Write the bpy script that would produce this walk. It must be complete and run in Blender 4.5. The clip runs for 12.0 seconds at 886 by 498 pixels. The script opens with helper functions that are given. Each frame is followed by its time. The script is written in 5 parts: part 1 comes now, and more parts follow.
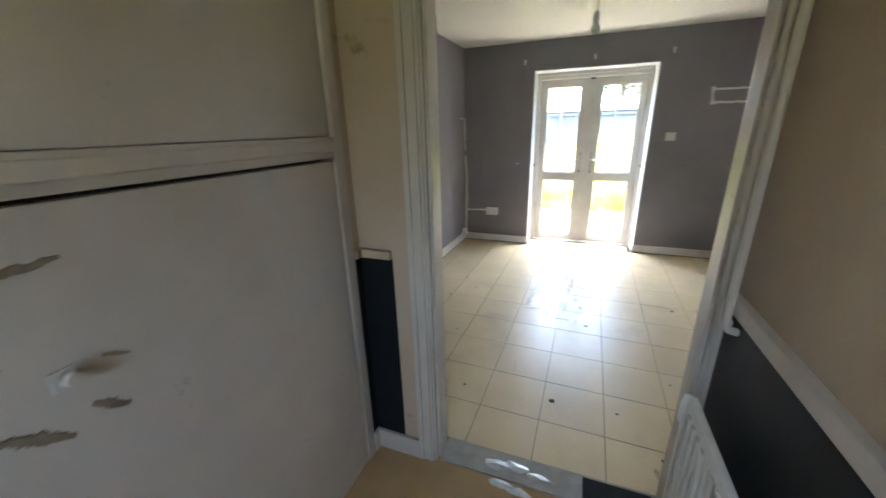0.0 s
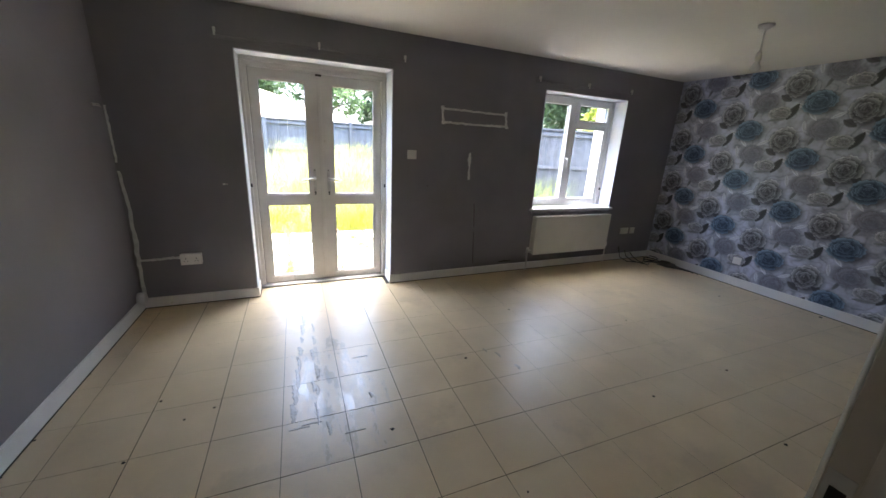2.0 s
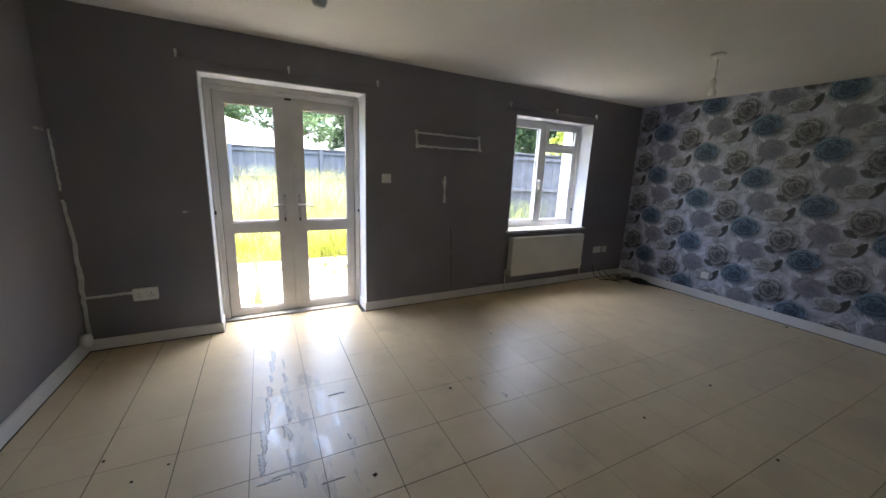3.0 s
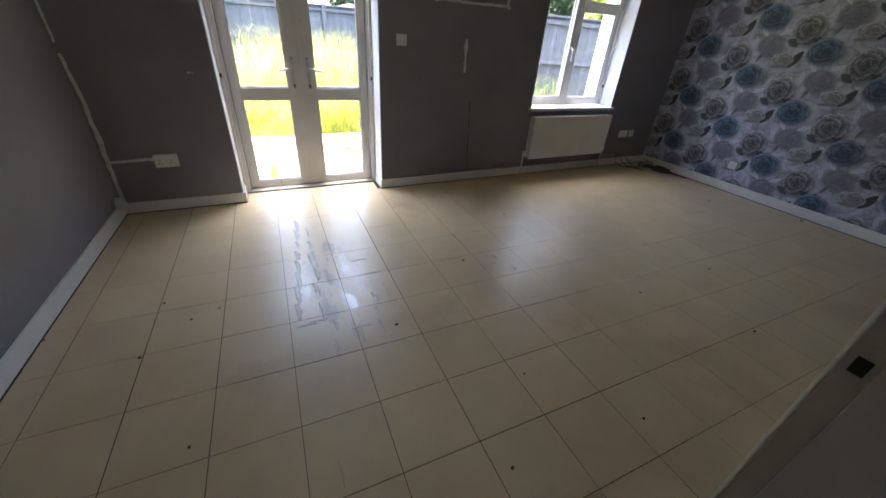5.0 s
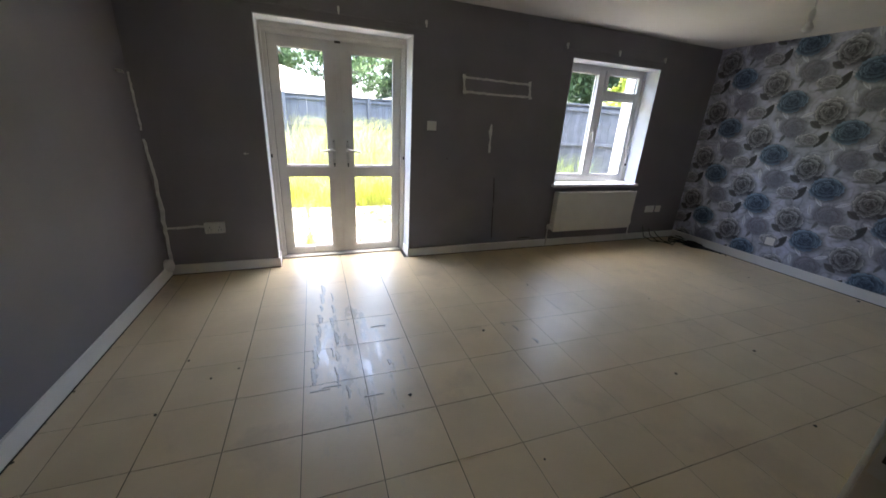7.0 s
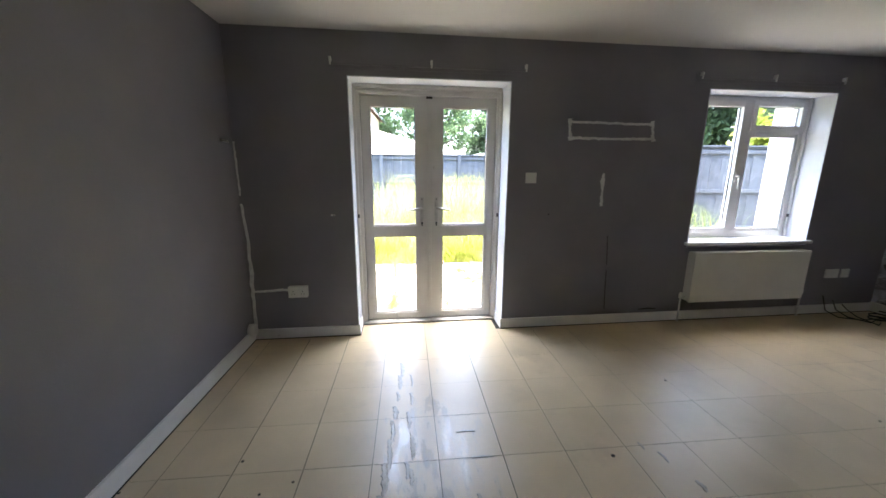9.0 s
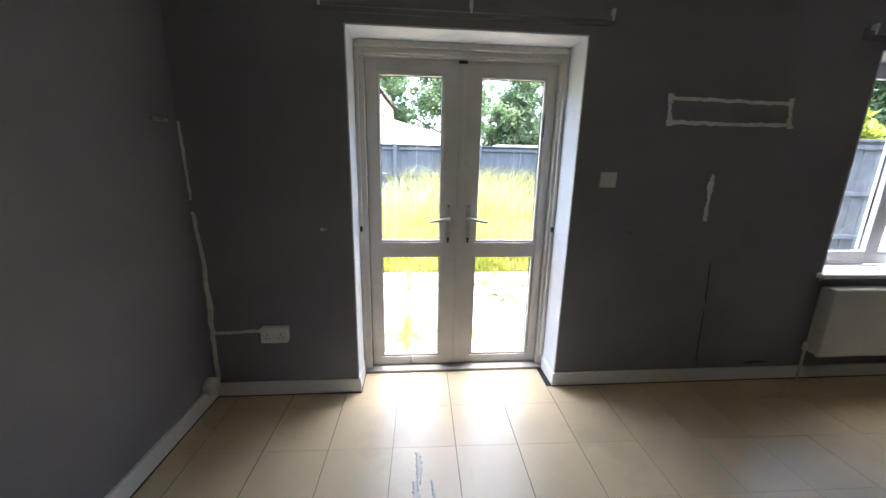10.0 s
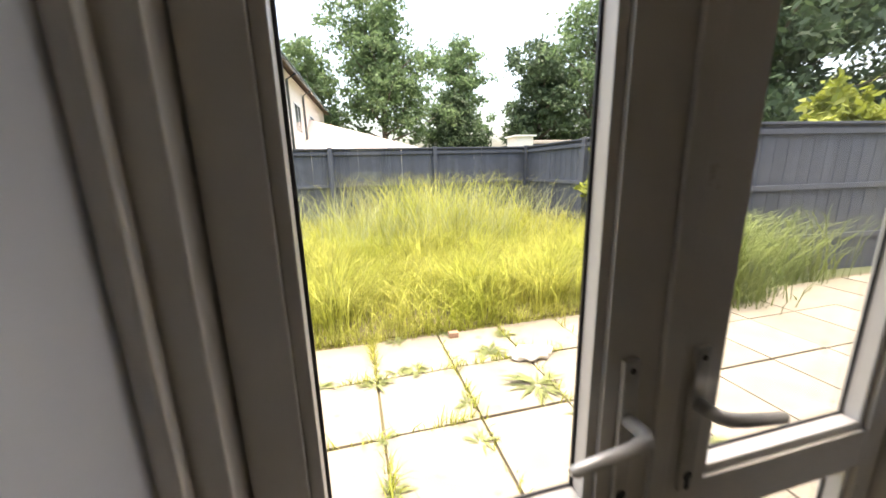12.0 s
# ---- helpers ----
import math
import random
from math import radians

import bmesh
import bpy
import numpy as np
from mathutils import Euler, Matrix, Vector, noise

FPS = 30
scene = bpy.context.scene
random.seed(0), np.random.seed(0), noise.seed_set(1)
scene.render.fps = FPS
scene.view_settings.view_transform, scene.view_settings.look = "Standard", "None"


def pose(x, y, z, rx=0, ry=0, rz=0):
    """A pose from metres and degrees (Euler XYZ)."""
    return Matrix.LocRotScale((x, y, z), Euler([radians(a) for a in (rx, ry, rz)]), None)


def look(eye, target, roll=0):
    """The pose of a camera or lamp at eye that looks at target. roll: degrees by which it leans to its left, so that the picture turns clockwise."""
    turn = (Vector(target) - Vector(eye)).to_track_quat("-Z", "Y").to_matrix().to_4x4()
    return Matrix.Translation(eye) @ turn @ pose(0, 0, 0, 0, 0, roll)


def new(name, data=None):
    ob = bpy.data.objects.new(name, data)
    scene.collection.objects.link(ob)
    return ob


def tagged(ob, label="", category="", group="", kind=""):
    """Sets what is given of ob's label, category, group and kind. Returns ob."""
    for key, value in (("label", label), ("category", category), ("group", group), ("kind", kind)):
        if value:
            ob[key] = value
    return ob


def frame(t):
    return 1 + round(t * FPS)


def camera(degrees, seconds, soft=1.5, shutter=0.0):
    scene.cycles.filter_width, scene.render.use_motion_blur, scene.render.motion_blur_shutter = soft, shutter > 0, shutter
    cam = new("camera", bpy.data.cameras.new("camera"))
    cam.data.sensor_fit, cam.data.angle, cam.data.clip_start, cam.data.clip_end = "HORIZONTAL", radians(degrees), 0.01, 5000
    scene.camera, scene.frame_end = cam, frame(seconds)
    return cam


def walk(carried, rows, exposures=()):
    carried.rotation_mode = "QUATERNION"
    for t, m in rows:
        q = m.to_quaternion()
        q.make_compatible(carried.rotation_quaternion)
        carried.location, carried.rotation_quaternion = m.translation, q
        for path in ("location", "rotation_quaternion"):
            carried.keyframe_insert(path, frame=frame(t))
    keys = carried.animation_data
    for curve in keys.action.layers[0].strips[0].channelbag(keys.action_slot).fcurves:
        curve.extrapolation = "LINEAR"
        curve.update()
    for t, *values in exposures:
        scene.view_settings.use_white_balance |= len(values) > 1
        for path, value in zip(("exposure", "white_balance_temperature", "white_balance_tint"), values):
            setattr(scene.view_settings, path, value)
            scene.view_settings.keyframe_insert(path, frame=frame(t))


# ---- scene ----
cam = camera(102.3, 12.0, shutter=0.2)
PATH = [
    (0, (1.395, -4.487, 1.437), (0.712, -2.719, 0.797), -1.5),
    (0.2, (1.308, -4.419, 1.438), (0.995, -2.554, 0.786), 0.2),
    (0.5, (1.242, -4.215, 1.456), (1.199, -2.317, 0.826), -0.9),
    (0.7, (1.255, -4.086, 1.435), (1.246, -2.188, 0.804), -1.8),
    (1, (1.218, -3.87, 1.404), (1.336, -1.988, 0.736), -0.2),
    (1.5, (1.139, -3.493, 1.376), (1.774, -1.685, 0.807), 0.6),
    (2, (1.126, -3.357, 1.416), (1.903, -1.603, 0.849), 3.1),
    (2.5, (1.118, -3.304, 1.403), (2.038, -1.602, 0.896), 2.5),
    (2.7, (1.122, -3.283, 1.391), (2.041, -1.558, 0.97), 2.4),
    (4.3, (1.097, -3.245, 1.403), (2.001, -1.625, 0.655), 3.1),
    (4.5, (1.093, -3.261, 1.386), (1.967, -1.671, 0.546), 3.4),
    (5, (1.072, -3.286, 1.344), (1.863, -1.759, 0.323), 4.3),
    (5.5, (1.051, -3.321, 1.309), (1.717, -1.907, 0.062), 6.9),
    (6, (1.054, -3.312, 1.32), (1.717, -1.908, 0.059), 7.2),
    (6.5, (1.076, -3.288, 1.34), (1.785, -1.731, 0.305), 6.2),
    (7, (1.116, -3.341, 1.346), (1.8, -1.587, 0.671), 3.3),
    (7.2, (1.103, -3.272, 1.412), (1.786, -1.477, 0.854), 2.2),
    (8.8, (1.197, -3.02, 1.34), (1.449, -1.078, 0.934), 0.8),
    (9, (1.182, -2.835, 1.34), (1.415, -0.894, 0.919), 0.3),
    (9.5, (1.163, -2.427, 1.336), (1.389, -0.488, 0.901), -0.4),
    (10, (1.151, -1.947, 1.371), (1.315, -0.009, 0.904), 1.1),
    (10.5, (1.044, -1.429, 1.349), (1.358, 0.491, 0.882), -0.3),
    (11, (1.043, -0.936, 1.361), (1.317, 0.994, 0.915), -0.2),
    (11.5, (0.993, -0.477, 1.372), (1.444, 1.421, 0.929), -0.7),
    (11.8, (0.99, -0.247, 1.39), (1.516, 1.628, 0.932), -1.0),
    (12, (1.011, -0.101, 1.392), (1.487, 1.79, 0.948), -1.5),
]
walk(cam, [(t, look(eye, target, roll)) for t, eye, target, roll in PATH], exposures=[
    (0.0, 6.0, 6000, 9), (1.0, 5.75, 5800, 8), (1.6, 5.2, 5950, 12), (2.5, 4.75, 6000, 14), (5.0, 4.6, 6050, 14), (6.0, 5.1, 6050, 15), (7.0, 4.6, 6000, 13), (9.0, 4.8, 5900, 12), (10.0, 4.4, 5900, 12), (10.5, 4.2, 5950, 13), (11.0, 3.75, 6100, 14), (11.5, 3.5, 6450, 14), (12.0, 2.9, 7200, 14)])

# ---- light ----
world = bpy.data.worlds.new("sky")
scene.world = world
world.use_nodes = True
wn = world.node_tree.nodes
sky = wn.new("ShaderNodeTexSky")
sky.sky_type, sky.sun_disc = "NISHITA", False
sky.sun_elevation, sky.sun_rotation = radians(87.5), radians(53)
sky.air_density, sky.dust_density, sky.ozone_density = 1.0, 7.0, 1.0
wn["Background"].inputs[1].default_value = 0.15
world.node_tree.links.new(sky.outputs[0], wn["Background"].inputs[0])
sun = new("sun", bpy.data.lights.new("sun", "SUN"))
sun.data.energy, sun.data.angle, sun.data.color = 0.55, radians(34), (1.0, 0.98, 0.95)
sun.matrix_world = look((0.8, 0.6, 23.0), (0, 0, 0))


# ---- materials ----
def surf(name, c1, c2, rough=0.5, scale=6.0, bump=0.1, metal=0.0, fine=60.0, stain=None, rough_var=0.1, random_tint=0.0, spec=0.5, island=0.0):
    """Two colours mixed by broad noise, fine grain in the bump, optional stains (colour, scale, threshold)."""
    m = bpy.data.materials.new(name)
    m.use_nodes = True
    n, l = m.node_tree.nodes, m.node_tree.links
    b = n["Principled BSDF"]
    geo = n.new("ShaderNodeNewGeometry")
    big, small = n.new("ShaderNodeTexNoise"), n.new("ShaderNodeTexNoise")
    for node, s, d in ((big, scale, 4.0), (small, fine, 3.0)):
        node.inputs["Scale"].default_value, node.inputs["Detail"].default_value = s, d
        l.new(geo.outputs["Position"], node.inputs["Vector"])
    mix = n.new("ShaderNodeMix")
    mix.data_type = "RGBA"
    ramp = n.new("ShaderNodeMapRange")
    ramp.inputs[1].default_value, ramp.inputs[2].default_value = 0.3, 0.7
    l.new(big.outputs[0], ramp.inputs[0])
    l.new(ramp.outputs[0], mix.inputs[0])
    mix.inputs[6].default_value, mix.inputs[7].default_value = (*c1, 1), (*c2, 1)
    col = mix.outputs[2]
    if stain:
        sc, ss, st = stain
        sn, sm, sr = n.new("ShaderNodeTexNoise"), n.new("ShaderNodeMix"), n.new("ShaderNodeMapRange")
        sn.inputs["Scale"].default_value, sn.inputs["Detail"].default_value, sn.inputs["Roughness"].default_value = ss, 6.0, 0.65
        l.new(geo.outputs["Position"], sn.inputs["Vector"])
        sr.inputs[1].default_value, sr.inputs[2].default_value = st, st + 0.08
        l.new(sn.outputs[0], sr.inputs[0])
        sm.data_type = "RGBA"
        l.new(sr.outputs[0], sm.inputs[0])
        l.new(col, sm.inputs[6])
        sm.inputs[7].default_value = (*sc, 1)
        col = sm.outputs[2]
    if random_tint or island:
        hs, rr = n.new("ShaderNodeHueSaturation"), n.new("ShaderNodeMapRange")
        amount = random_tint or island
        if random_tint:
            l.new(n.new("ShaderNodeObjectInfo").outputs["Random"], rr.inputs[0])
        else:
            l.new(geo.outputs["Random Per Island"], rr.inputs[0])
        rr.inputs[3].default_value, rr.inputs[4].default_value = 1 - amount, 1 + amount
        l.new(rr.outputs[0], hs.inputs["Value"])
        l.new(col, hs.inputs["Color"])
        col = hs.outputs[0]
    l.new(col, b.inputs["Base Color"])
    rv = n.new("ShaderNodeMapRange")
    rv.inputs[3].default_value, rv.inputs[4].default_value = max(0.02, rough - rough_var), min(1, rough + rough_var)
    l.new(big.outputs[0], rv.inputs[0])
    l.new(rv.outputs[0], b.inputs["Roughness"])
    b.inputs["Metallic"].default_value = metal
    b.inputs["Specular IOR Level"].default_value = spec
    if bump:
        bp = n.new("ShaderNodeBump")
        bp.inputs["Strength"].default_value, bp.inputs["Distance"].default_value = bump, 0.004
        l.new(small.outputs[0], bp.inputs["Height"])
        l.new(bp.outputs[0], b.inputs["Normal"])
    return m


def glass_material(name):
    m = bpy.data.materials.new(name)
    m.use_nodes = True
    n, l = m.node_tree.nodes, m.node_tree.links
    out = n["Material Output"]
    n.remove(n["Principled BSDF"])
    t, g, mx, fr = n.new("ShaderNodeBsdfTransparent"), n.new("ShaderNodeBsdfGlossy"), n.new("ShaderNodeMixShader"), n.new("ShaderNodeLayerWeight")
    t.inputs[0].default_value = (0.93, 0.95, 0.94, 1)
    g.inputs["Roughness"].default_value = 0.02
    fr.inputs[0].default_value = 0.5
    pw, ad = n.new("ShaderNodeMath"), n.new("ShaderNodeMath")
    pw.operation, ad.operation = "POWER", "MULTIPLY_ADD"
    pw.inputs[1].default_value, ad.inputs[1].default_value, ad.inputs[2].default_value = 5.0, 0.9, 0.035
    l.new(fr.outputs["Facing"], pw.inputs[0])
    l.new(pw.outputs[0], ad.inputs[0])
    l.new(ad.outputs[0], mx.inputs[0])
    l.new(t.outputs[0], mx.inputs[1])
    l.new(g.outputs[0], mx.inputs[2])
    l.new(mx.outputs[0], out.inputs[0])
    return m


M_WALL = surf("grey_wall_paint", (0.205, 0.196, 0.214), (0.238, 0.228, 0.248), 0.62, 2.5, 0.25, fine=140, rough_var=0.08)
M_CEIL = surf("ceiling_paint", (0.62, 0.605, 0.57), (0.68, 0.66, 0.625), 0.85, 1.5, 0.2, fine=90)
M_GLOSS = surf("white_gloss_paint", (0.74, 0.73, 0.71), (0.81, 0.8, 0.78), 0.33, 5, 0.08, fine=40, stain=((0.5, 0.46, 0.4), 9, 0.68))
M_DOOR = surf("yellowed_door_paint", (0.56, 0.54, 0.505), (0.64, 0.62, 0.585), 0.36, 5, 0.1, fine=40, stain=((0.46, 0.42, 0.36), 9, 0.66))
M_UPVC = surf("white_upvc", (0.74, 0.74, 0.74), (0.8, 0.8, 0.8), 0.3, 4, 0.0)
M_REVEAL = surf("white_reveal_paint", (0.58, 0.6, 0.65), (0.66, 0.68, 0.73), 0.6, 4, 0.15, fine=90)
M_PLASTIC = surf("white_plastic", (0.72, 0.71, 0.68), (0.78, 0.77, 0.74), 0.35, 8, 0.0)
M_RAD = surf("cream_enamel", (0.69, 0.68, 0.63), (0.74, 0.73, 0.68), 0.4, 5, 0.03)
M_FILLER = surf("white_filler", (0.6, 0.6, 0.58), (0.78, 0.78, 0.76), 0.9, 30, 0.5, fine=150)
M_DARK = surf("dark_joint", (0.03, 0.026, 0.02), (0.05, 0.042, 0.03), 0.8, 20, 0.1)
M_DIRT_AND_GAP = surf("dark_debris_and_gap", (0.03, 0.025, 0.02), (0.06, 0.05, 0.04), 0.8, 60, 0.3)
M_STEEL = surf("satin_metal", (0.5, 0.49, 0.46), (0.58, 0.57, 0.54), 0.38, 30, 0.03, metal=0.9)
M_HANDLE = surf("worn_satin_handle", (0.42, 0.41, 0.39), (0.56, 0.55, 0.52), 0.32, 25, 0.05, metal=0.35)
M_RUBBER = surf("black_gasket", (0.012, 0.012, 0.014), (0.02, 0.02, 0.022), 0.5, 20, 0.0)
M_GLASS = glass_material("window_glass")
M_HALL = surf("cream_hall_paint", (0.43, 0.325, 0.22), (0.49, 0.38, 0.265), 0.5, 3, 0.25, fine=90, stain=((0.24, 0.175, 0.105), 5, 0.64))
M_BLACK = surf("black_gloss_paint", (0.007, 0.008, 0.009), (0.012, 0.013, 0.014), 0.5, 6, 0.1, spec=0.2)
M_HALLGLOSS = surf("aged_white_gloss", (0.46, 0.41, 0.35), (0.54, 0.485, 0.42), 0.35, 4, 0.1, fine=50, stain=((0.36, 0.31, 0.25), 8, 0.66))
M_HALLFLOOR = surf("tan_vinyl", (0.34, 0.22, 0.1), (0.42, 0.28, 0.14), 0.4, 6, 0.1)
M_BRICK = surf("outer_brick", (0.3, 0.18, 0.12), (0.38, 0.24, 0.17), 0.85, 20, 0.4)
M_RENDER = surf("white_render", (0.72, 0.7, 0.66), (0.8, 0.78, 0.74), 0.85, 4, 0.4, fine=80)
M_SILL = surf("weathered_threshold", (0.28, 0.26, 0.23), (0.38, 0.36, 0.32), 0.6, 15, 0.3)
M_CABLE = surf("black_cable", (0.012, 0.011, 0.01), (0.02, 0.02, 0.018), 0.5, 20, 0.0)
M_SLAB = surf("concrete_slab", (0.2, 0.175, 0.138), (0.26, 0.23, 0.18), 0.85, 5, 0.5, fine=120, stain=((0.14, 0.122, 0.09), 7, 0.6), random_tint=0.1)
M_SOIL = surf("soil", (0.09, 0.075, 0.04), (0.14, 0.12, 0.06), 0.95, 4, 0.6)
M_FIELD = surf("far_ground", (0.08, 0.1, 0.04), (0.12, 0.13, 0.06), 0.95, 0.3, 0.4)
M_FENCE = surf("grey_fence_stain", (0.05, 0.057, 0.072), (0.075, 0.084, 0.102), 0.8, 9, 0.5, fine=70, random_tint=0.14)
M_BARK = surf("bark", (0.08, 0.065, 0.05), (0.14, 0.115, 0.09), 0.9, 6, 0.8)
M_ROOF = surf("pale_roof", (0.5, 0.42, 0.36), (0.58, 0.5, 0.44), 0.85, 3, 0.3)
M_SLATE = surf("brown_roof_tiles", (0.16, 0.11, 0.08), (0.22, 0.16, 0.12), 0.85, 3, 0.4)
M_PALEWALL = surf("pale_wall", (0.72, 0.67, 0.61), (0.8, 0.75, 0.69), 0.85, 2, 0.3)
M_PANE_DARK = surf("far_pane", (0.05, 0.06, 0.07), (0.08, 0.09, 0.1), 0.1, 2, 0.0)
M_BULB = surf("bulb_glass", (0.75, 0.75, 0.73), (0.8, 0.8, 0.78), 0.2, 5, 0.0)
M_FOIL = surf("torn_silver_trim", (0.5, 0.5, 0.5), (0.65, 0.65, 0.66), 0.35, 40, 0.4, metal=0.6)


def leaf_material(name, c1, c2, trans, island=0.3, rough=0.6):
    m = surf(name, c1, c2, rough, 1.2, 0.0, island=island, spec=0.3)
    n, l = m.node_tree.nodes, m.node_tree.links
    b, out = n["Principled BSDF"], n["Material Output"]
    tr, mx = n.new("ShaderNodeBsdfTranslucent"), n.new("ShaderNodeMixShader")
    l.new(b.inputs["Base Color"].links[0].from_socket, tr.inputs[0])
    mx.inputs[0].default_value = trans
    l.new(b.outputs[0], mx.inputs[1])
    l.new(tr.outputs[0], mx.inputs[2])
    l.new(mx.outputs[0], out.inputs[0])
    return m


M_GRASS = leaf_material("long_grass", (0.3, 0.33, 0.055), (0.43, 0.42, 0.11), 0.6, 0.5)
M_SEED = leaf_material("grass_seed_heads", (0.3, 0.33, 0.16), (0.38, 0.4, 0.22), 0.4)
M_WEED = leaf_material("weed_leaf", (0.15, 0.18, 0.065), (0.22, 0.24, 0.1), 0.4)
M_TUFT = leaf_material("tuft_blade", (0.13, 0.18, 0.045), (0.21, 0.25, 0.08), 0.4)
M_LEAF = leaf_material("tree_leaf", (0.1, 0.16, 0.07), (0.15, 0.215, 0.1), 0.5, 0.4)
M_LEAF_DARK = leaf_material("dark_tree_leaf", (0.05, 0.085, 0.045), (0.085, 0.125, 0.06), 0.35, 0.4)
M_LEAF_LIME = leaf_material("lime_leaf", (0.2, 0.24, 0.03), (0.27, 0.29, 0.05), 0.35, 0.25)


# floor tiles: cream vinyl with scuffs, and a patch of dried adhesive smears
def tile_material():
    m = surf("cream_vinyl_tile", (0.6, 0.47, 0.285), (0.68, 0.54, 0.335), 0.36, 3.4, 0.05, fine=25, stain=((0.56, 0.44, 0.275), 1.3, 0.58), rough_var=0.06, random_tint=0.025, spec=0.75)
    n, l = m.node_tree.nodes, m.node_tree.links
    b = n["Principled BSDF"]
    geo = n.new("ShaderNodeNewGeometry")
    mp, ns, rg = n.new("ShaderNodeMapping"), n.new("ShaderNodeTexNoise"), n.new("ShaderNodeMapRange")
    mp.inputs["Scale"].default_value = (16, 4.5, 1)
    l.new(geo.outputs["Position"], mp.inputs["Vector"])
    l.new(mp.outputs[0], ns.inputs["Vector"])
    ns.inputs["Scale"].default_value, ns.inputs["Detail"].default_value, ns.inputs["Roughness"].default_value = 1.0, 5, 0.6
    # the smears fade out away from the patch inside the garden doors
    dist, near = n.new("ShaderNodeVectorMath"), n.new("ShaderNodeMapRange")
    dist.operation = "DISTANCE"
    sx = n.new("ShaderNodeMapping")
    sx.inputs["Scale"].default_value = (1.0, 0.42, 1)
    l.new(geo.outputs["Position"], sx.inputs["Vector"])
    l.new(sx.outputs[0], dist.inputs[0])
    dist.inputs[1].default_value = (1.3, -0.6, 0)
    near.inputs[1].default_value, near.inputs[2].default_value, near.inputs[3].default_value, near.inputs[4].default_value = 0.1, 0.5, 0.0, 0.3
    l.new(dist.outputs["Value"], near.inputs[0])
    sub = n.new("ShaderNodeMath")
    sub.operation = "SUBTRACT"
    l.new(ns.outputs[0], sub.inputs[0])
    l.new(near.outputs[0], sub.inputs[1])
    rg.inputs[1].default_value, rg.inputs[2].default_value = 0.42, 0.66
    l.new(sub.outputs[0], rg.inputs[0])
    mx = n.new("ShaderNodeMix")
    mx.data_type = "RGBA"
    old = b.inputs["Base Color"].links[0].from_socket
    l.new(rg.outputs[0], mx.inputs[0])
    l.new(old, mx.inputs[6])
    mx.inputs[7].default_value = (0.5, 0.44, 0.34, 1)
    l.new(mx.outputs[2], b.inputs["Base Color"])
    rm = n.new("ShaderNodeMix")
    oldr = b.inputs["Roughness"].links[0].from_socket
    l.new(rg.outputs[0], rm.inputs[0])
    l.new(oldr, rm.inputs[2])
    rm.inputs[3].default_value = 0.15
    l.new(rm.outputs[0], b.inputs["Roughness"])
    return m


M_TILE = tile_material()
M_GLUE = surf("dried_adhesive", (0.38, 0.32, 0.225), (0.53, 0.45, 0.325), 0.3, 30, 0.25, spec=0.65)


# ---- builders ----
def box(bm, x0, x1, y0, y1, z0, z1, bevel=0.0):
    """A box added to bm, its edges rounded by bevel."""
    vs = [bm.verts.new(p) for p in ((x0, y0, z0), (x1, y0, z0), (x1, y1, z0), (x0, y1, z0), (x0, y0, z1), (x1, y0, z1), (x1, y1, z1), (x0, y1, z1))]
    fs = [bm.faces.new([vs[i] for i in f]) for f in ((3, 2, 1, 0), (4, 5, 6, 7), (0, 1, 5, 4), (1, 2, 6, 5), (2, 3, 7, 6), (3, 0, 4, 7))]
    if bevel:
        es = {e for f in fs for e in f.edges}
        bmesh.ops.bevel(bm, geom=list(es), offset=bevel, segments=2, profile=0.6, affect="EDGES")
    return bm


def boxes(*rows, bevel=0.0):
    bm = bmesh.new()
    for r in rows:
        box(bm, *r, bevel=bevel)
    return bm


def tube(points, radii, sides=10, bm=None, cap=True):
    """A round tube through points, each with its radius."""
    bm = bm or bmesh.new()
    pts = [Vector(p) for p in points]
    rings = []
    for i, p in enumerate(pts):
        d = (pts[min(i + 1, len(pts) - 1)] - pts[max(i - 1, 0)]).normalized()
        a = d.cross(Vector((0, 0, 1)) if abs(d.z) < 0.9 else Vector((1, 0, 0))).normalized()
        b = d.cross(a)
        r = radii[i] if isinstance(radii, (list, tuple)) else radii
        rings.append([bm.verts.new(p + r * (math.cos(t) * a + math.sin(t) * b)) for t in (2 * math.pi * k / sides for k in range(sides))])
    for r0, r1 in zip(rings, rings[1:]):
        for k in range(sides):
            f = bm.faces.new((r0[k], r0[(k + 1) % sides], r1[(k + 1) % sides], r1[k]))
            f.smooth = True
    if cap:
        bm.faces.new(rings[0][::-1])
        bm.faces.new(rings[-1])
    return bm


def lathe(profile, centre, sides=20, bm=None):
    """Radius and height pairs turned round a vertical axis."""
    c = Vector(centre)
    return tube([c + Vector((0, 0, z)) for r, z in profile], [max(r, 0.0008) for r, z in profile], sides, bm)


def mesh_of(name, bm, material):
    me = bpy.data.meshes.new(name)
    bmesh.ops.recalc_face_normals(bm, faces=bm.faces)
    bm.to_mesh(me)
    bm.free()
    me.materials.append(material)
    return me


def part(name, bm, material, parent=None, label=""):
    """One mesh object, in world coordinates, under a thing or a part."""
    ob = new(name, mesh_of(name, bm, material))
    if parent:
        ob.parent = parent
        ob.matrix_parent_inverse = parent.matrix_world.inverted()
    if label:
        ob["label"] = label
    return ob


def thing(name, at, label, category, group="", kind=""):
    ob = new(name)
    ob.empty_display_size = 0.1
    ob.matrix_world = Matrix.Translation(at)
    return tagged(ob, label, category, group, kind)


def structure(name, bm, material, label, category):
    return tagged(part(name, bm, material), label, category, kind="structure")


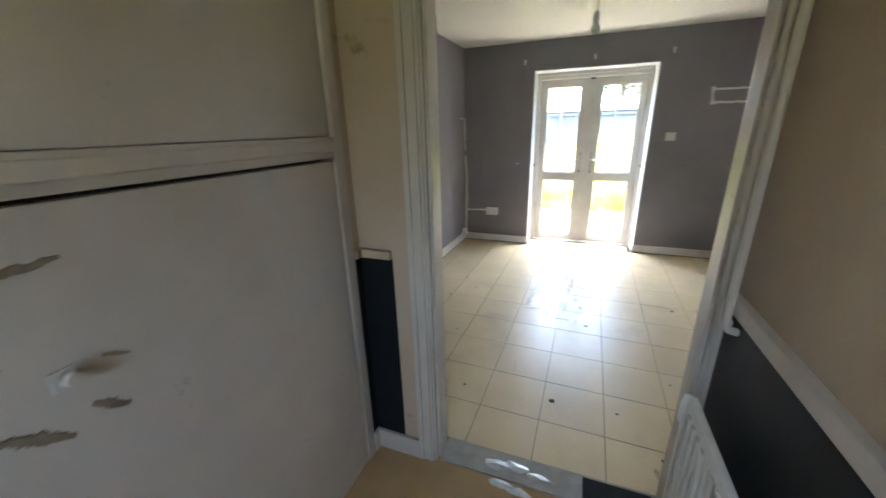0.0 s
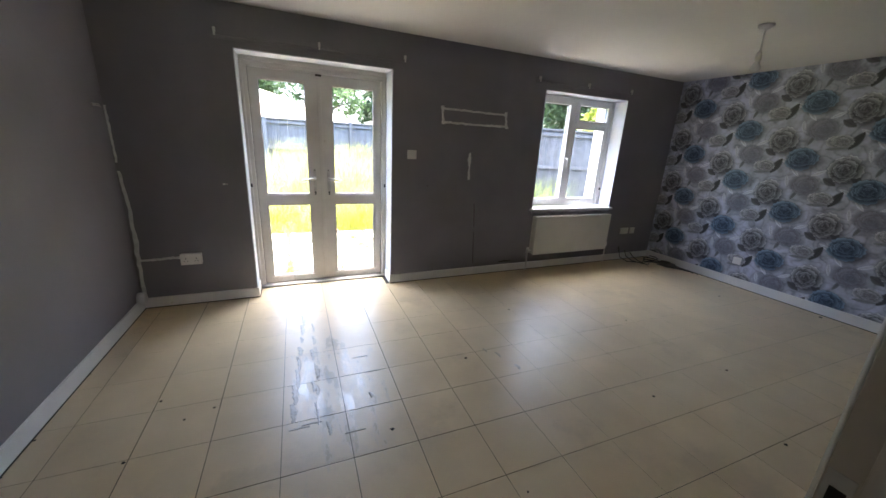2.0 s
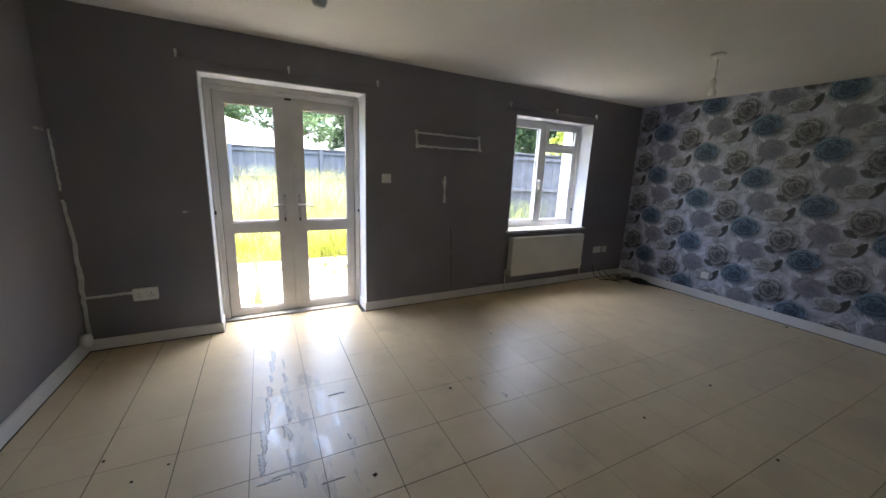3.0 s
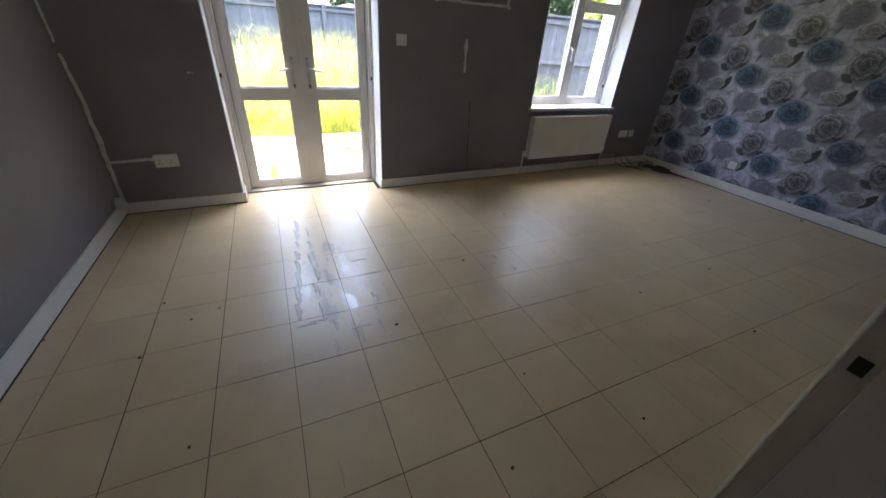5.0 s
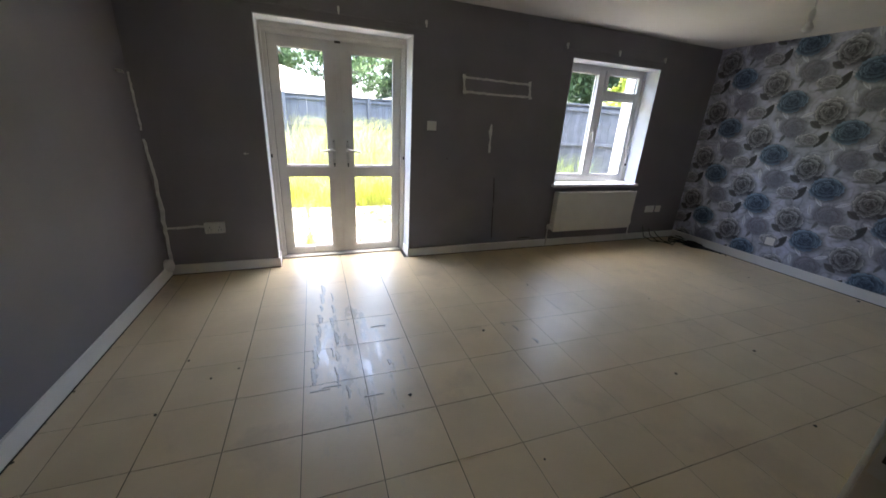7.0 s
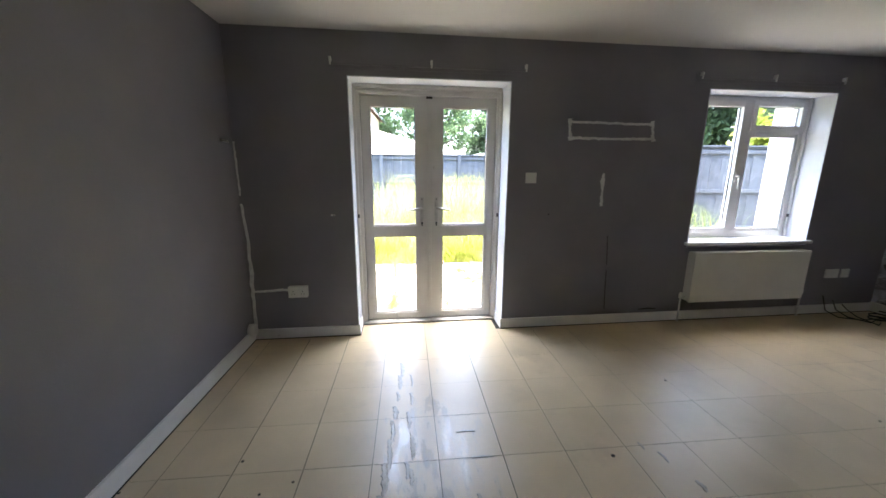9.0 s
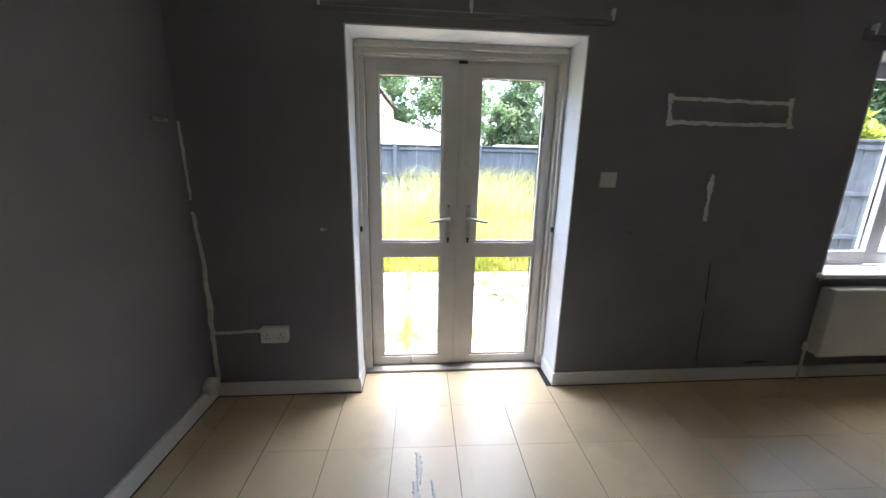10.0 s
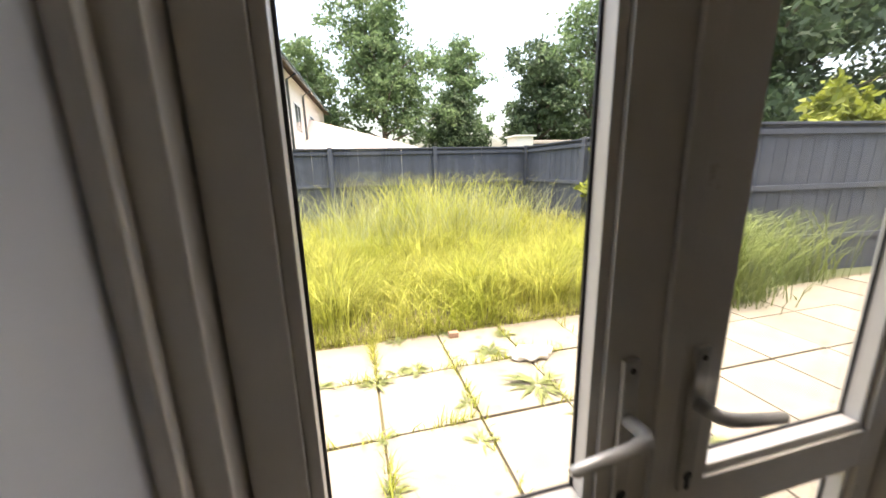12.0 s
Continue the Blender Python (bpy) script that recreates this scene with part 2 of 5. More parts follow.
def raw_mesh(name, verts, faces, material):
    me = bpy.data.meshes.new(name)
    me.from_pydata(verts, [], faces)
    me.materials.append(material)
    return me


# ---- the plan ----
XR, CEIL = 5.84, 2.318           # width of the room, ceiling
YS, YH = -3.21, -3.35            # partition: room face, hall face
DX0, DX1, DTOP = 0.822, 2.04, 2.014      # garden door recess
WX0, WX1, WZ0, WZ1 = 3.728, 4.93, 0.72, 2.014  # window recess
JX0, JX1, JTOP = 0.9, 1.80, 2.02       # hall doorway, between the linings
HX0, HX1, HY = 0.60, 1.825, -5.9          # hall
YO = 0.352                       # outer face of the garden wall

structure("wall_north", boxes(
    (-0.3, DX0 - 0.008, 0.015, YO, -0.2, CEIL), (DX0 - 0.008, DX1 + 0.008, 0.015, YO, DTOP + 0.008, CEIL),
    (DX1 + 0.008, WX0 - 0.008, 0.015, YO, -0.2, CEIL), (WX0 - 0.008, WX1 + 0.008, 0.015, YO, -0.2, WZ0 - 0.03),
    (WX0 - 0.008, WX1 + 0.008, 0.015, YO, WZ1 + 0.008, CEIL), (WX1 + 0.008, XR + 0.3, 0.015, YO, -0.2, CEIL)), M_WALL,
    "dark grey painted plaster wall with garden doors and window", "wall")
wall_north = bpy.data.objects["wall_north"]
SKEW = Matrix.Rotation(radians(-1.5), 4, "Z")   # the side wall runs a little off square


def skewed(bm):
    bm.transform(SKEW)
    return bm


structure("wall_west", skewed(boxes((-0.3, -0.015, YS - 0.05, 0.014, -0.2, CEIL))), M_WALL, "dark grey painted plaster side wall", "wall")
structure("wall_east", boxes((XR, XR + 0.3, YS, 0.015, -0.2, CEIL)), M_WALL, "wall covered in rose patterned wallpaper", "wall")
structure("wall_south", boxes(
    (-0.3, JX0 - 0.03, YH + 0.08, YS, -0.2, CEIL), (JX0 - 0.03, JX1 + 0.03, YH + 0.08, YS, JTOP + 0.03, CEIL), (JX1 + 0.03, XR + 0.3, YH + 0.08, YS, -0.2, CEIL)),
    M_WALL, "grey painted partition wall with an open doorway to the hall", "wall")
structure("wall_hall_front", boxes(
    (-0.3, JX0 - 0.03, YH, YH + 0.08, -0.2, CEIL), (JX0 - 0.03, JX1 + 0.03, YH, YH + 0.08, JTOP + 0.03, CEIL), (JX1 + 0.03, XR + 0.3, YH, YH + 0.08, -0.2, CEIL)),
    M_HALL, "cream painted hall side of the partition wall", "wall")
structure("wall_hall_left", boxes((HX0 - 0.25, HX0, -3.40, YH, -0.2, CEIL), (HX0 - 0.25, HX0, HY, -4.62, -0.2, CEIL), (HX0 - 0.25, HX0 - 0.06, -4.62, -3.40, -0.2, CEIL)),
          M_HALL, "cream painted hall wall beside a cupboard", "wall")
structure("wall_hall_right", boxes((HX1, HX1 + 0.25, HY, YH, -0.2, CEIL)), M_HALL, "stained cream hall wall above a dado rail", "wall")
structure("wall_hall_back", boxes((HX0 - 0.25, 0.86, HY - 0.2, HY, -0.2, CEIL), (1.76, HX1 + 0.25, HY - 0.2, HY, -0.2, CEIL), (0.86, 1.76, HY - 0.2, HY, 2.06, CEIL), (0.86, 1.76, HY - 0.2, HY, -0.2, -0.002)), M_HALL, "cream painted end wall of the hall", "wall")
structure("ceiling", boxes((-0.3, XR + 0.3, HY - 0.2, YO, CEIL, CEIL + 0.2)), M_CEIL, "off-white painted plaster ceiling", "ceiling")
# roof slab edge and the brick outside, seen through the glass only as shade
part("outer_brickwork", boxes((-4.0, DX0 - 0.03, YO, YO + 0.012, -0.2, 2.7), (DX0 - 0.03, DX1 + 0.03, YO, YO + 0.012, DTOP + 0.03, 2.7), (DX1 + 0.03, WX0 - 0.03, YO, YO + 0.012, -0.2, 2.7),
                              (WX0 - 0.03, WX1 + 0.03, YO, YO + 0.012, -0.2, WZ0 - 0.06), (WX0 - 0.03, WX1 + 0.03, YO, YO + 0.012, WZ1 + 0.03, 2.7), (WX1 + 0.03, 5.52, YO, YO + 0.012, -0.2, 2.7)),
     M_BRICK, wall_north, "brown brick outer leaf")

# ---- floors ----
floor = structure("floor", boxes((-0.3, XR + 0.3, YS, 0.36, -0.2, -0.004)), M_DARK, "cream vinyl tiled floor with dark joints and adhesive smears", "floor")
structure("hall_floor", boxes((HX0 - 0.25, HX1 + 0.25, HY, YS, -0.2, -0.002)), M_HALLFLOOR, "worn tan vinyl hall floor", "floor")

# skirting
def skirting(name, x0, x1, y0, y1, h):
    # The thin dark strip colours in dirt and the shadow gap under the board.
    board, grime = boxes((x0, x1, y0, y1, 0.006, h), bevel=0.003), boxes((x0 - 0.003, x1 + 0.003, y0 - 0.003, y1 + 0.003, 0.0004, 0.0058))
    if name == "baseboard_west":
        skewed(board)
        skewed(grime)
    ob = structure(name, board, M_GLOSS, "white gloss painted skirting board, chipped along the floor", "baseboard")
    part("gap_shade_line", grime, M_DIRT_AND_GAP, ob, "dark strip of dirt and gap shadow where the board meets the floor")


skirting("baseboard_north_1", 0.0, DX0 - 0.004, 0.0, 0.016, 0.088)
skirting("baseboard_north_2", DX1 + 0.004, XR - 0.017, 0.0, 0.016, 0.09)
skirting("baseboard_west", -0.016, 0.0, YS + 0.001, 0.0135, 0.1)
skirting("baseboard_east", XR - 0.016, XR + 0.001, YS + 0.001, 0.0135, 0.1)
skirting("baseboard_return_1", DX0 - 0.009, DX0 + 0.012, -0.001, 0.2, 0.09)
skirting("baseboard_return_2", DX1 - 0.012, DX1 + 0.009, -0.001, 0.2, 0.09)
skirting("baseboard_south_1", -0.1, 0.695, YS - 0.001, YS + 0.015, 0.1)
skirting("baseboard_south_2", JX1 + 0.083, XR - 0.017, YS - 0.001, YS + 0.015, 0.1)

# white linings of the two recesses
part("reveal", boxes((DX0 - 0.008, DX0, 0.013, YO, 0.0, DTOP), (DX1, DX1 + 0.008, 0.013, YO, 0.0, DTOP), (DX0 - 0.008, DX1 + 0.008, 0.013, YO, DTOP, DTOP + 0.008)), M_REVEAL, wall_north, "white painted door recess")
part("reveal", boxes((WX0 - 0.008, WX0, 0.013, YO, WZ0 - 0.03, WZ1), (WX1, WX1 + 0.008, 0.013, YO, WZ0 - 0.03, WZ1), (WX0 - 0.008, WX1 + 0.008, 0.013, YO, WZ1, WZ1 + 0.008)), M_REVEAL, wall_north, "white painted window recess")

# ---- garden doors ----
door_1 = thing("door_1", (1.43, 0.3, 0.0), "closed pair of white glazed timber garden doors", "glazed door", kind="structure")
part("frame", boxes((DX0 + 0.001, 0.874, 0.235, 0.34, 0.0, 1.945), (2.002, DX1 - 0.001, 0.235, 0.34, 0.0, 1.945), (DX0 + 0.001, DX1 - 0.001, 0.235, 0.34, 1.9455, 2.013), bevel=0.003), M_DOOR, door_1)
part("head_moulding", boxes((DX0 + 0.014, DX1 - 0.014, 0.2, 0.2345, 1.982, 2.0125), (DX0 + 0.022, DX1 - 0.022, 0.222, 0.2345, 1.955, 1.98), bevel=0.004), M_DOOR, door_1)
for x in (DX0 + 0.001, DX1 - 0.022):
    for z0, z1 in ((0.092, 0.955), (0.992, 1.98)):
        part("bead_strip", boxes((x, x + 0.021, 0.214, 0.2345, z0, z1), bevel=0.005), M_DOOR, door_1)
    part("metal_clip", boxes((x + 0.004, x + 0.018, 0.216, 0.234, 0.958, 0.989), bevel=0.002), M_RUBBER, door_1, "dark metal clip in the gap of the bead")
part("threshold", boxes((DX0 + 0.013, DX1 - 0.013, 0.2, 0.37, -0.003, 0.018), bevel=0.004), M_SILL, door_1, "grubby grey threshold strip")


def door_leaf(x0, x1, gx0, gx1, hx, sign):
    y0, y1 = 0.272, 0.322
    zb, zt, g = 0.022, 1.942, ((0.094, 0.78), (0.894, 1.856))
    leaf = part("door_leaf", boxes((x0, gx0 - 0.016, y0, y1, zb, zt), (gx1 + 0.016, x1, y0, y1, zb, zt), (gx0 - 0.016, gx1 + 0.016, y0 + 0.0005, y1, zb, g[0][0] - 0.016),
                                   (gx0 - 0.016, gx1 + 0.016, y0 + 0.0005, y1, g[0][1] + 0.016, g[1][0] - 0.016), (gx0 - 0.016, gx1 + 0.016, y0 + 0.0005, y1, g[1][1] + 0.016, zt), bevel=0.0015), M_DOOR, door_1)
    for z0, z1 in g:
        bm = bmesh.new()
        for a in ((gx0 - 0.016, gx0, z0 - 0.016, z1 + 0.016), (gx1, gx1 + 0.016, z0 - 0.016, z1 + 0.016), (gx0, gx1, z0 - 0.016, z0), (gx0, gx1, z1, z1 + 0.016)):
            box(bm, a[0], a[1], y0 + 0.008, 0.306, a[2], a[3], 0.002)
        part("glazing_bead", bm, M_DOOR, leaf)
        bm = bmesh.new()
        for a in ((gx0 - 0.01, gx0 + 0.004, z0 - 0.01, z1 + 0.01), (gx1 - 0.004, gx1 + 0.01, z0 - 0.01, z1 + 0.01), (gx0 + 0.004, gx1 - 0.004, z0 - 0.01, z0 + 0.004), (gx0 + 0.004, gx1 - 0.004, z1 - 0.004, z1 + 0.01)):
            box(bm, a[0], a[1], 0.3062, 0.3098, a[2], a[3])
        part("gasket", bm, M_RUBBER, leaf, "black rubber glazing gasket")
        pane = part("pane", boxes((gx0 - 0.012, gx1 + 0.012, 0.31, 0.314, z0 - 0.012, z1 + 0.012)), M_GLASS, leaf, "clear glass pane")
        pane.visible_shadow = False
    # lever handle on its long back plate
    plate = part("back_plate", boxes((hx - 0.014, hx + 0.014, 0.263, y0 + 0.0002, 0.876, 1.128), bevel=0.004), M_HANDLE, leaf, "worn white handle plate with keyhole")
    plate_hole = tube([(hx, 0.2622, 0.905), (hx, 0.2632, 0.905)], 0.0085, 12)
    box(plate_hole, hx - 0.0045, hx + 0.0045, 0.2622, 0.2632, 0.882, 0.903)
    part("keyhole", plate_hole, M_RUBBER, leaf)
    for z in (1.112, 0.884):
        part("screw", tube([(hx, 0.2615, z), (hx, 0.263, z)], 0.0045, 12), M_DARK, leaf)
    s = sign
    part("lever", tube([(hx, 0.263, 1.034), (hx, 0.232, 1.036), (hx + s * 0.008, 0.222, 1.036), (hx + s * 0.03, 0.217, 1.034), (hx + s * 0.07, 0.219, 1.026), (hx + s * 0.112, 0.221, 1.018), (hx + s * 0.12, 0.2215, 1.0175)],
                       [0.011, 0.0105, 0.0105, 0.0095, 0.009, 0.0085, 0.005], 14), M_HANDLE, leaf, "curved lever handle with chipped finish")
    return leaf


part("seal", boxes((0.8745, 0.8775, 0.287, 0.338, 0.02, 1.944), (1.9985, 2.0015, 0.287, 0.338, 0.02, 1.944)), M_RUBBER, door_1, "black rubber door seal")
leaf_a = door_leaf(0.878, 1.4345, 0.952, 1.315, 1.368, -1)
leaf_b = door_leaf(1.4375, 1.998, 1.553, 1.926, 1.493, 1)
part("astragal", boxes((1.418, 1.452, 0.262, 0.2715, 0.024, 1.94), bevel=0.004), M_DOOR, leaf_b, "cover strip between the leaves")
part("bolt", tube([(1.14, 0.268, 0.03), (1.14, 0.2665, 0.09)], 0.005, 8, boxes((1.128, 1.152, 0.266, 0.2718, 0.036, 0.082), bevel=0.002)), M_STEEL, leaf_a, "tarnished foot bolt")
part("latch", boxes((1.41, 1.46, 0.252, 0.2715, 1.925, 1.941), bevel=0.003), M_DARK, leaf_b)

# ---- window ----
window_1 = thing("window_1", (4.33, 0.25, WZ0), "white plastic casement window with a small top vent", "window", kind="structure")
wy0, wy1 = 0.215, 0.285
part("window_frame", boxes((WX0 + 0.001, WX0 + 0.062, wy0, wy1, WZ0 + 0.022, WZ1 - 0.002), (WX1 - 0.062, WX1 - 0.001, wy0, wy1, WZ0 + 0.022, WZ1 - 0.002),
                           (WX0 + 0.0625, WX1 - 0.0625, wy0, wy1, WZ0 + 0.022, WZ0 + 0.085), (WX0 + 0.0625, WX1 - 0.0625, wy0, wy1, WZ1 - 0.06, WZ1 - 0.002),
                           (4.295, 4.362, wy0, wy1, WZ0 + 0.0855, WZ1 - 0.0605), (4.3625, WX1 - 0.0625, wy0, wy1, 1.69, 1.745), bevel=0.004), M_UPVC, window_1)


def sash(x0, x1, z0, z1, w=0.052, label=""):
    bm = bmesh.new()
    for a in ((x0, x0 + w, z0, z1), (x1 - w, x1, z0, z1), (x0 + w, x1 - w, z0, z0 + w), (x0 + w, x1 - w, z1 - w, z1)):
        box(bm, a[0], a[1], wy0 - 0.014, wy1 - 0.02, a[2], a[3], 0.004)
    s = part("sash", bm, M_UPVC, window_1, label)
    bm = bmesh.new()
    i = w - 0.003
    for a in ((x0 + i, x0 + w + 0.006, z0 + i, z1 - i), (x1 - w - 0.006, x1 - i, z0 + i, z1 - i), (x0 + w + 0.006, x1 - w - 0.006, z0 + i, z0 + w + 0.006), (x0 + w + 0.006, x1 - w - 0.006, z1 - w - 0.006, z1 - i)):
        box(bm, a[0], a[1], 0.236, 0.242, a[2], a[3])
    part("gasket", bm, M_RUBBER, s)
    g = part("pane", boxes((x0 + w - 0.002, x1 - w + 0.002, 0.243, 0.247, z0 + w - 0.002, z1 - w + 0.002)), M_GLASS, s, "clear glass pane")
    g.visible_shadow = False
    return s


sash_a = sash(WX0 + 0.035, 4.308, WZ0 + 0.06, WZ1 - 0.035, 0.056, "side hung opening sash")
sash_b = sash(4.35, WX1 - 0.035, 1.72, WZ1 - 0.035, 0.048, "small top hung vent sash")
bm = bmesh.new()
for a in ((4.3625, 4.385, WZ0 + 0.0855, 1.6895), (WX1 - 0.086, WX1 - 0.0625, WZ0 + 0.0855, 1.6895), (4.3855, WX1 - 0.0865, WZ0 + 0.0855, WZ0 + 0.108), (4.3855, WX1 - 0.0865, 1.667, 1.6895)):
    box(bm, a[0], a[1], 0.222, 0.25, a[2], a[3], 0.003)
part("glazing_bead", bm, M_UPVC, window_1)
g = part("pane", boxes((4.38, WX1 - 0.08, 0.2505, 0.2545, WZ0 + 0.1, 1.675)), M_GLASS, window_1, "clear glass pane")
g.visible_shadow = False
part("handle", tube([(4.28, 0.2, 1.32), (4.28, 0.175, 1.32), (4.282, 0.165, 1.315), (4.284, 0.164, 1.27), (4.286, 0.166, 1.2)], [0.011, 0.011, 0.011, 0.009, 0.007], 12,
                    boxes((4.268, 4.292, 0.194, 0.2008, 1.27, 1.36), bevel=0.003)), M_UPVC, sash_a, "white window handle")
part("stay", tube([(4.55, 0.195, 1.752), (4.6, 0.18, 1.745), (4.68, 0.178, 1.75), (4.73, 0.185, 1.757)], 0.006, 8), M_STEEL, sash_b, "metal casement stay")
for x in (WX1 - 0.02,):
    for z0, z1 in ((WZ0 + 0.024, 0.93), (0.965, WZ1 - 0.004)):
        part("bead_strip", boxes((x, x + 0.019, 0.194, 0.2145, z0, z1), bevel=0.004), M_UPVC, window_1)
    part("metal_clip", boxes((x + 0.003, x + 0.016, 0.196, 0.213, 0.933, 0.962), bevel=0.002), M_RUBBER, window_1)
part("window_sill", boxes((WX0 - 0.035, WX1 + 0.03, -0.028, 0.214, WZ0 - 0.008, WZ0 + 0.02), bevel=0.006), M_GLOSS, window_1, "white painted window board")

# ---- plaster scars on the wall with the doors ----
def smear(points, widths, seed, y=0.0142):
    """A ragged strip of filler lying on the wall, 1.5 mm proud."""
    rnd = random.Random(seed)
    bm = bmesh.new()
    rows = []
    n = 26
    for i in range(n + 1):
        u = i / n * (len(points) - 1)
        k = min(int(u), len(points) - 2)
        a, b = Vector(points[k]), Vector(points[k + 1])
        p = a.lerp(b, u - k)
        d = (b - a).normalized()
        nrm = Vector((-d.y, d.x))
        w = (widths[k] + (widths[k + 1] - widths[k]) * (u - k)) * (1 + 0.35 * (rnd.random() - 0.5))
        off = nrm * (rnd.random() - 0.5) * w * 0.3
        q0, q1 = p + off - nrm * w / 2, p + off + nrm * w / 2
        rows.append([bm.verts.new((q.x, yy, q.y)) for q, yy in ((q0, y + 0.002), (q0.lerp(q1, 0.2), y - 0.0015), (q0.lerp(q1, 0.8), y - 0.0015), (q1, y + 0.002))])
    for r0, r1 in zip(rows, rows[1:]):
        for k in range(3):
            bm.faces.new((r0[k], r0[k + 1], r1[k + 1], r1[k]))
    return bm


for k, (pts, ws) in enumerate((
        ([(2.545, 1.738), (2.9, 1.732), (3.255, 1.728)], [0.022, 0.02, 0.024]), ([(2.548, 1.616), (2.9, 1.612), (3.258, 1.615)], [0.026, 0.022, 0.024]),
        ([(2.536, 1.762), (2.542, 1.68), (2.55, 1.594)], [0.04, 0.02, 0.042]), ([(3.248, 1.757), (3.256, 1.68), (3.27, 1.596)], [0.042, 0.022, 0.044]),
        ([(2.868, 1.338), (2.862, 1.27), (2.868, 1.2)], [0.02, 0.045, 0.02]), ([(2.868, 1.2), (2.866, 1.13), (2.87, 1.066)], [0.012, 0.03, 0.03]),
        ([(0.0, 0.402), (0.14, 0.408), (0.295, 0.415)], [0.02, 0.022, 0.026]),
        ([(0.002, 0.1), (0.012, 0.5), (0.014, 0.85), (-0.004, 1.1)], [0.03, 0.034, 0.026, 0.02]), ([(-0.004, 1.16), (-0.006, 1.35), (-0.01, 1.55)], [0.016, 0.018, 0.02]))):
    part("filler_patch", smear(pts, ws, k), M_FILLER, wall_north, "rough white filler line")
for k, pts in enumerate(([(2.955, 0.81), (2.965, 0.7), (2.975, 0.55)], [(2.977, 0.5), (2.985, 0.3), (2.995, 0.14)])):
    part("crack", smear(pts, [0.006, 0.008, 0.006], 20 + k), M_DARK, wall_north, "dark open crack in the plaster")
part("crack", smear([(3.33, 0.12), (3.42, 0.126), (3.5, 0.12)], [0.008, 0.014, 0.008], 31), M_DARK, wall_north)

# ---- switches, sockets, rails ----
def plate(name, x0, x1, z0, z1, label, category, rockers=()):
    t = thing(name, ((x0 + x1) / 2, 0.015, z0), label, category)
    part("faceplate", boxes((x0, x1, 0.004, 0.0153, z0, z1), bevel=0.003), M_PLASTIC, t)
    for rx0, rx1, rz0, rz1 in rockers:
        part("rocker", boxes((rx0, rx1, 0.0012, 0.0042, rz0, rz1), bevel=0.001), M_PLASTIC, t)
    return t


plate("blank_plate", 2.194, 2.284, 1.256, 1.34, "square white blanking plate on the grey wall", "wall plate")
bp = thing("blank_plate", (XR, -1.11, 0.27), "small white plate stuck on the rose wallpaper", "wall plate")
part("faceplate", boxes((XR - 0.012, XR - 0.0022, -1.15, -1.068, 0.255, 0.335), bevel=0.003), M_PLASTIC, bp)
ds = thing("double_socket", (0.363, 0.015, 0.36), "white double socket box at the end of a filled chase", "socket")
part("back_box", boxes((0.293, 0.435, -0.022, 0.0153, 0.362, 0.448), bevel=0.004), M_PLASTIC, ds)
part("faceplate", boxes((0.29, 0.438, -0.031, -0.0222, 0.359, 0.451), bevel=0.003), M_PLASTIC, ds)
for dx in (0.0, 0.072):
    part("rocker", boxes((0.306 + dx, 0.32 + dx, -0.0335, -0.031, 0.42, 0.44), bevel=0.001), M_PLASTIC, ds)
    for px, pz, w, h in ((0.328, 0.412, 0.005, 0.009), (0.317, 0.39, 0.008, 0.004), (0.338, 0.39, 0.008, 0.004)):
        part("pin_slot", boxes((px + dx - w / 2, px + dx + w / 2, -0.0316, -0.0308, pz - h / 2, pz + h / 2)), M_RUBBER, ds)
plate("double_socket", 5.22, 5.366, 0.362, 0.448, "white double socket on the grey wall by the corner", "socket", ((5.236, 5.25, 0.42, 0.44), (5.31, 5.324, 0.42, 0.44)))
plate("aerial_socket", 5.4, 5.485, 0.362, 0.447, "white single aerial socket on the grey wall", "socket")
rv = thing("exposed_fixing", (0.662, 0.015, 1.0), "tiny white wall fixing stuck in the plaster", "wall fixing")
part("anchor", boxes((0.645, 0.664, 0.008, 0.0153, 1.002, 1.016), bevel=0.002), M_FILLER, rv)
part("screw", tube([(0.674, 0.004, 1.009), (0.674, 0.0153, 1.009)], 0.006, 10), M_STEEL, rv)
rv = thing("exposed_fixing", (2.4, 0.015, 1.0), "small dark drill hole plug in the wall", "wall fixing")
part("anchor", tube([(2.41, 0.012, 1.0), (2.41, 0.0153, 1.0)], 0.005, 8), M_DARK, rv)


def curtain_rail(x0, x1, z, mids, y1=0.0153):
    t = thing("curtain_rail", ((x0 + x1) / 2, 0.015, z), "slim curtain rail painted over in wall grey", "curtain rail")
    part("batten", boxes((x0 - 0.02, x1 + 0.02, 0.006, y1, z - 0.052, z + 0.006), bevel=0.002), M_WALL, t)
    part("rail", boxes((x0 - 0.015, x1 + 0.015, -0.012, 0.0058, z - 0.03, z - 0.014), bevel=0.002), M_WALL, t)
    for x in mids:
        part("bracket", boxes((x - 0.008, x + 0.008, -0.02, 0.0058, z - 0.012, z + 0.018), (x - 0.006, x + 0.006, -0.02, -0.0125, z - 0.036, z - 0.012), bevel=0.002), M_PLASTIC, t, "white plastic bracket")


curtain_rail(0.706, 2.15, 2.118, (0.708, 1.43, 2.148))
curtain_rail(3.6, 4.95, 2.118, (3.612, 4.28, 4.938))

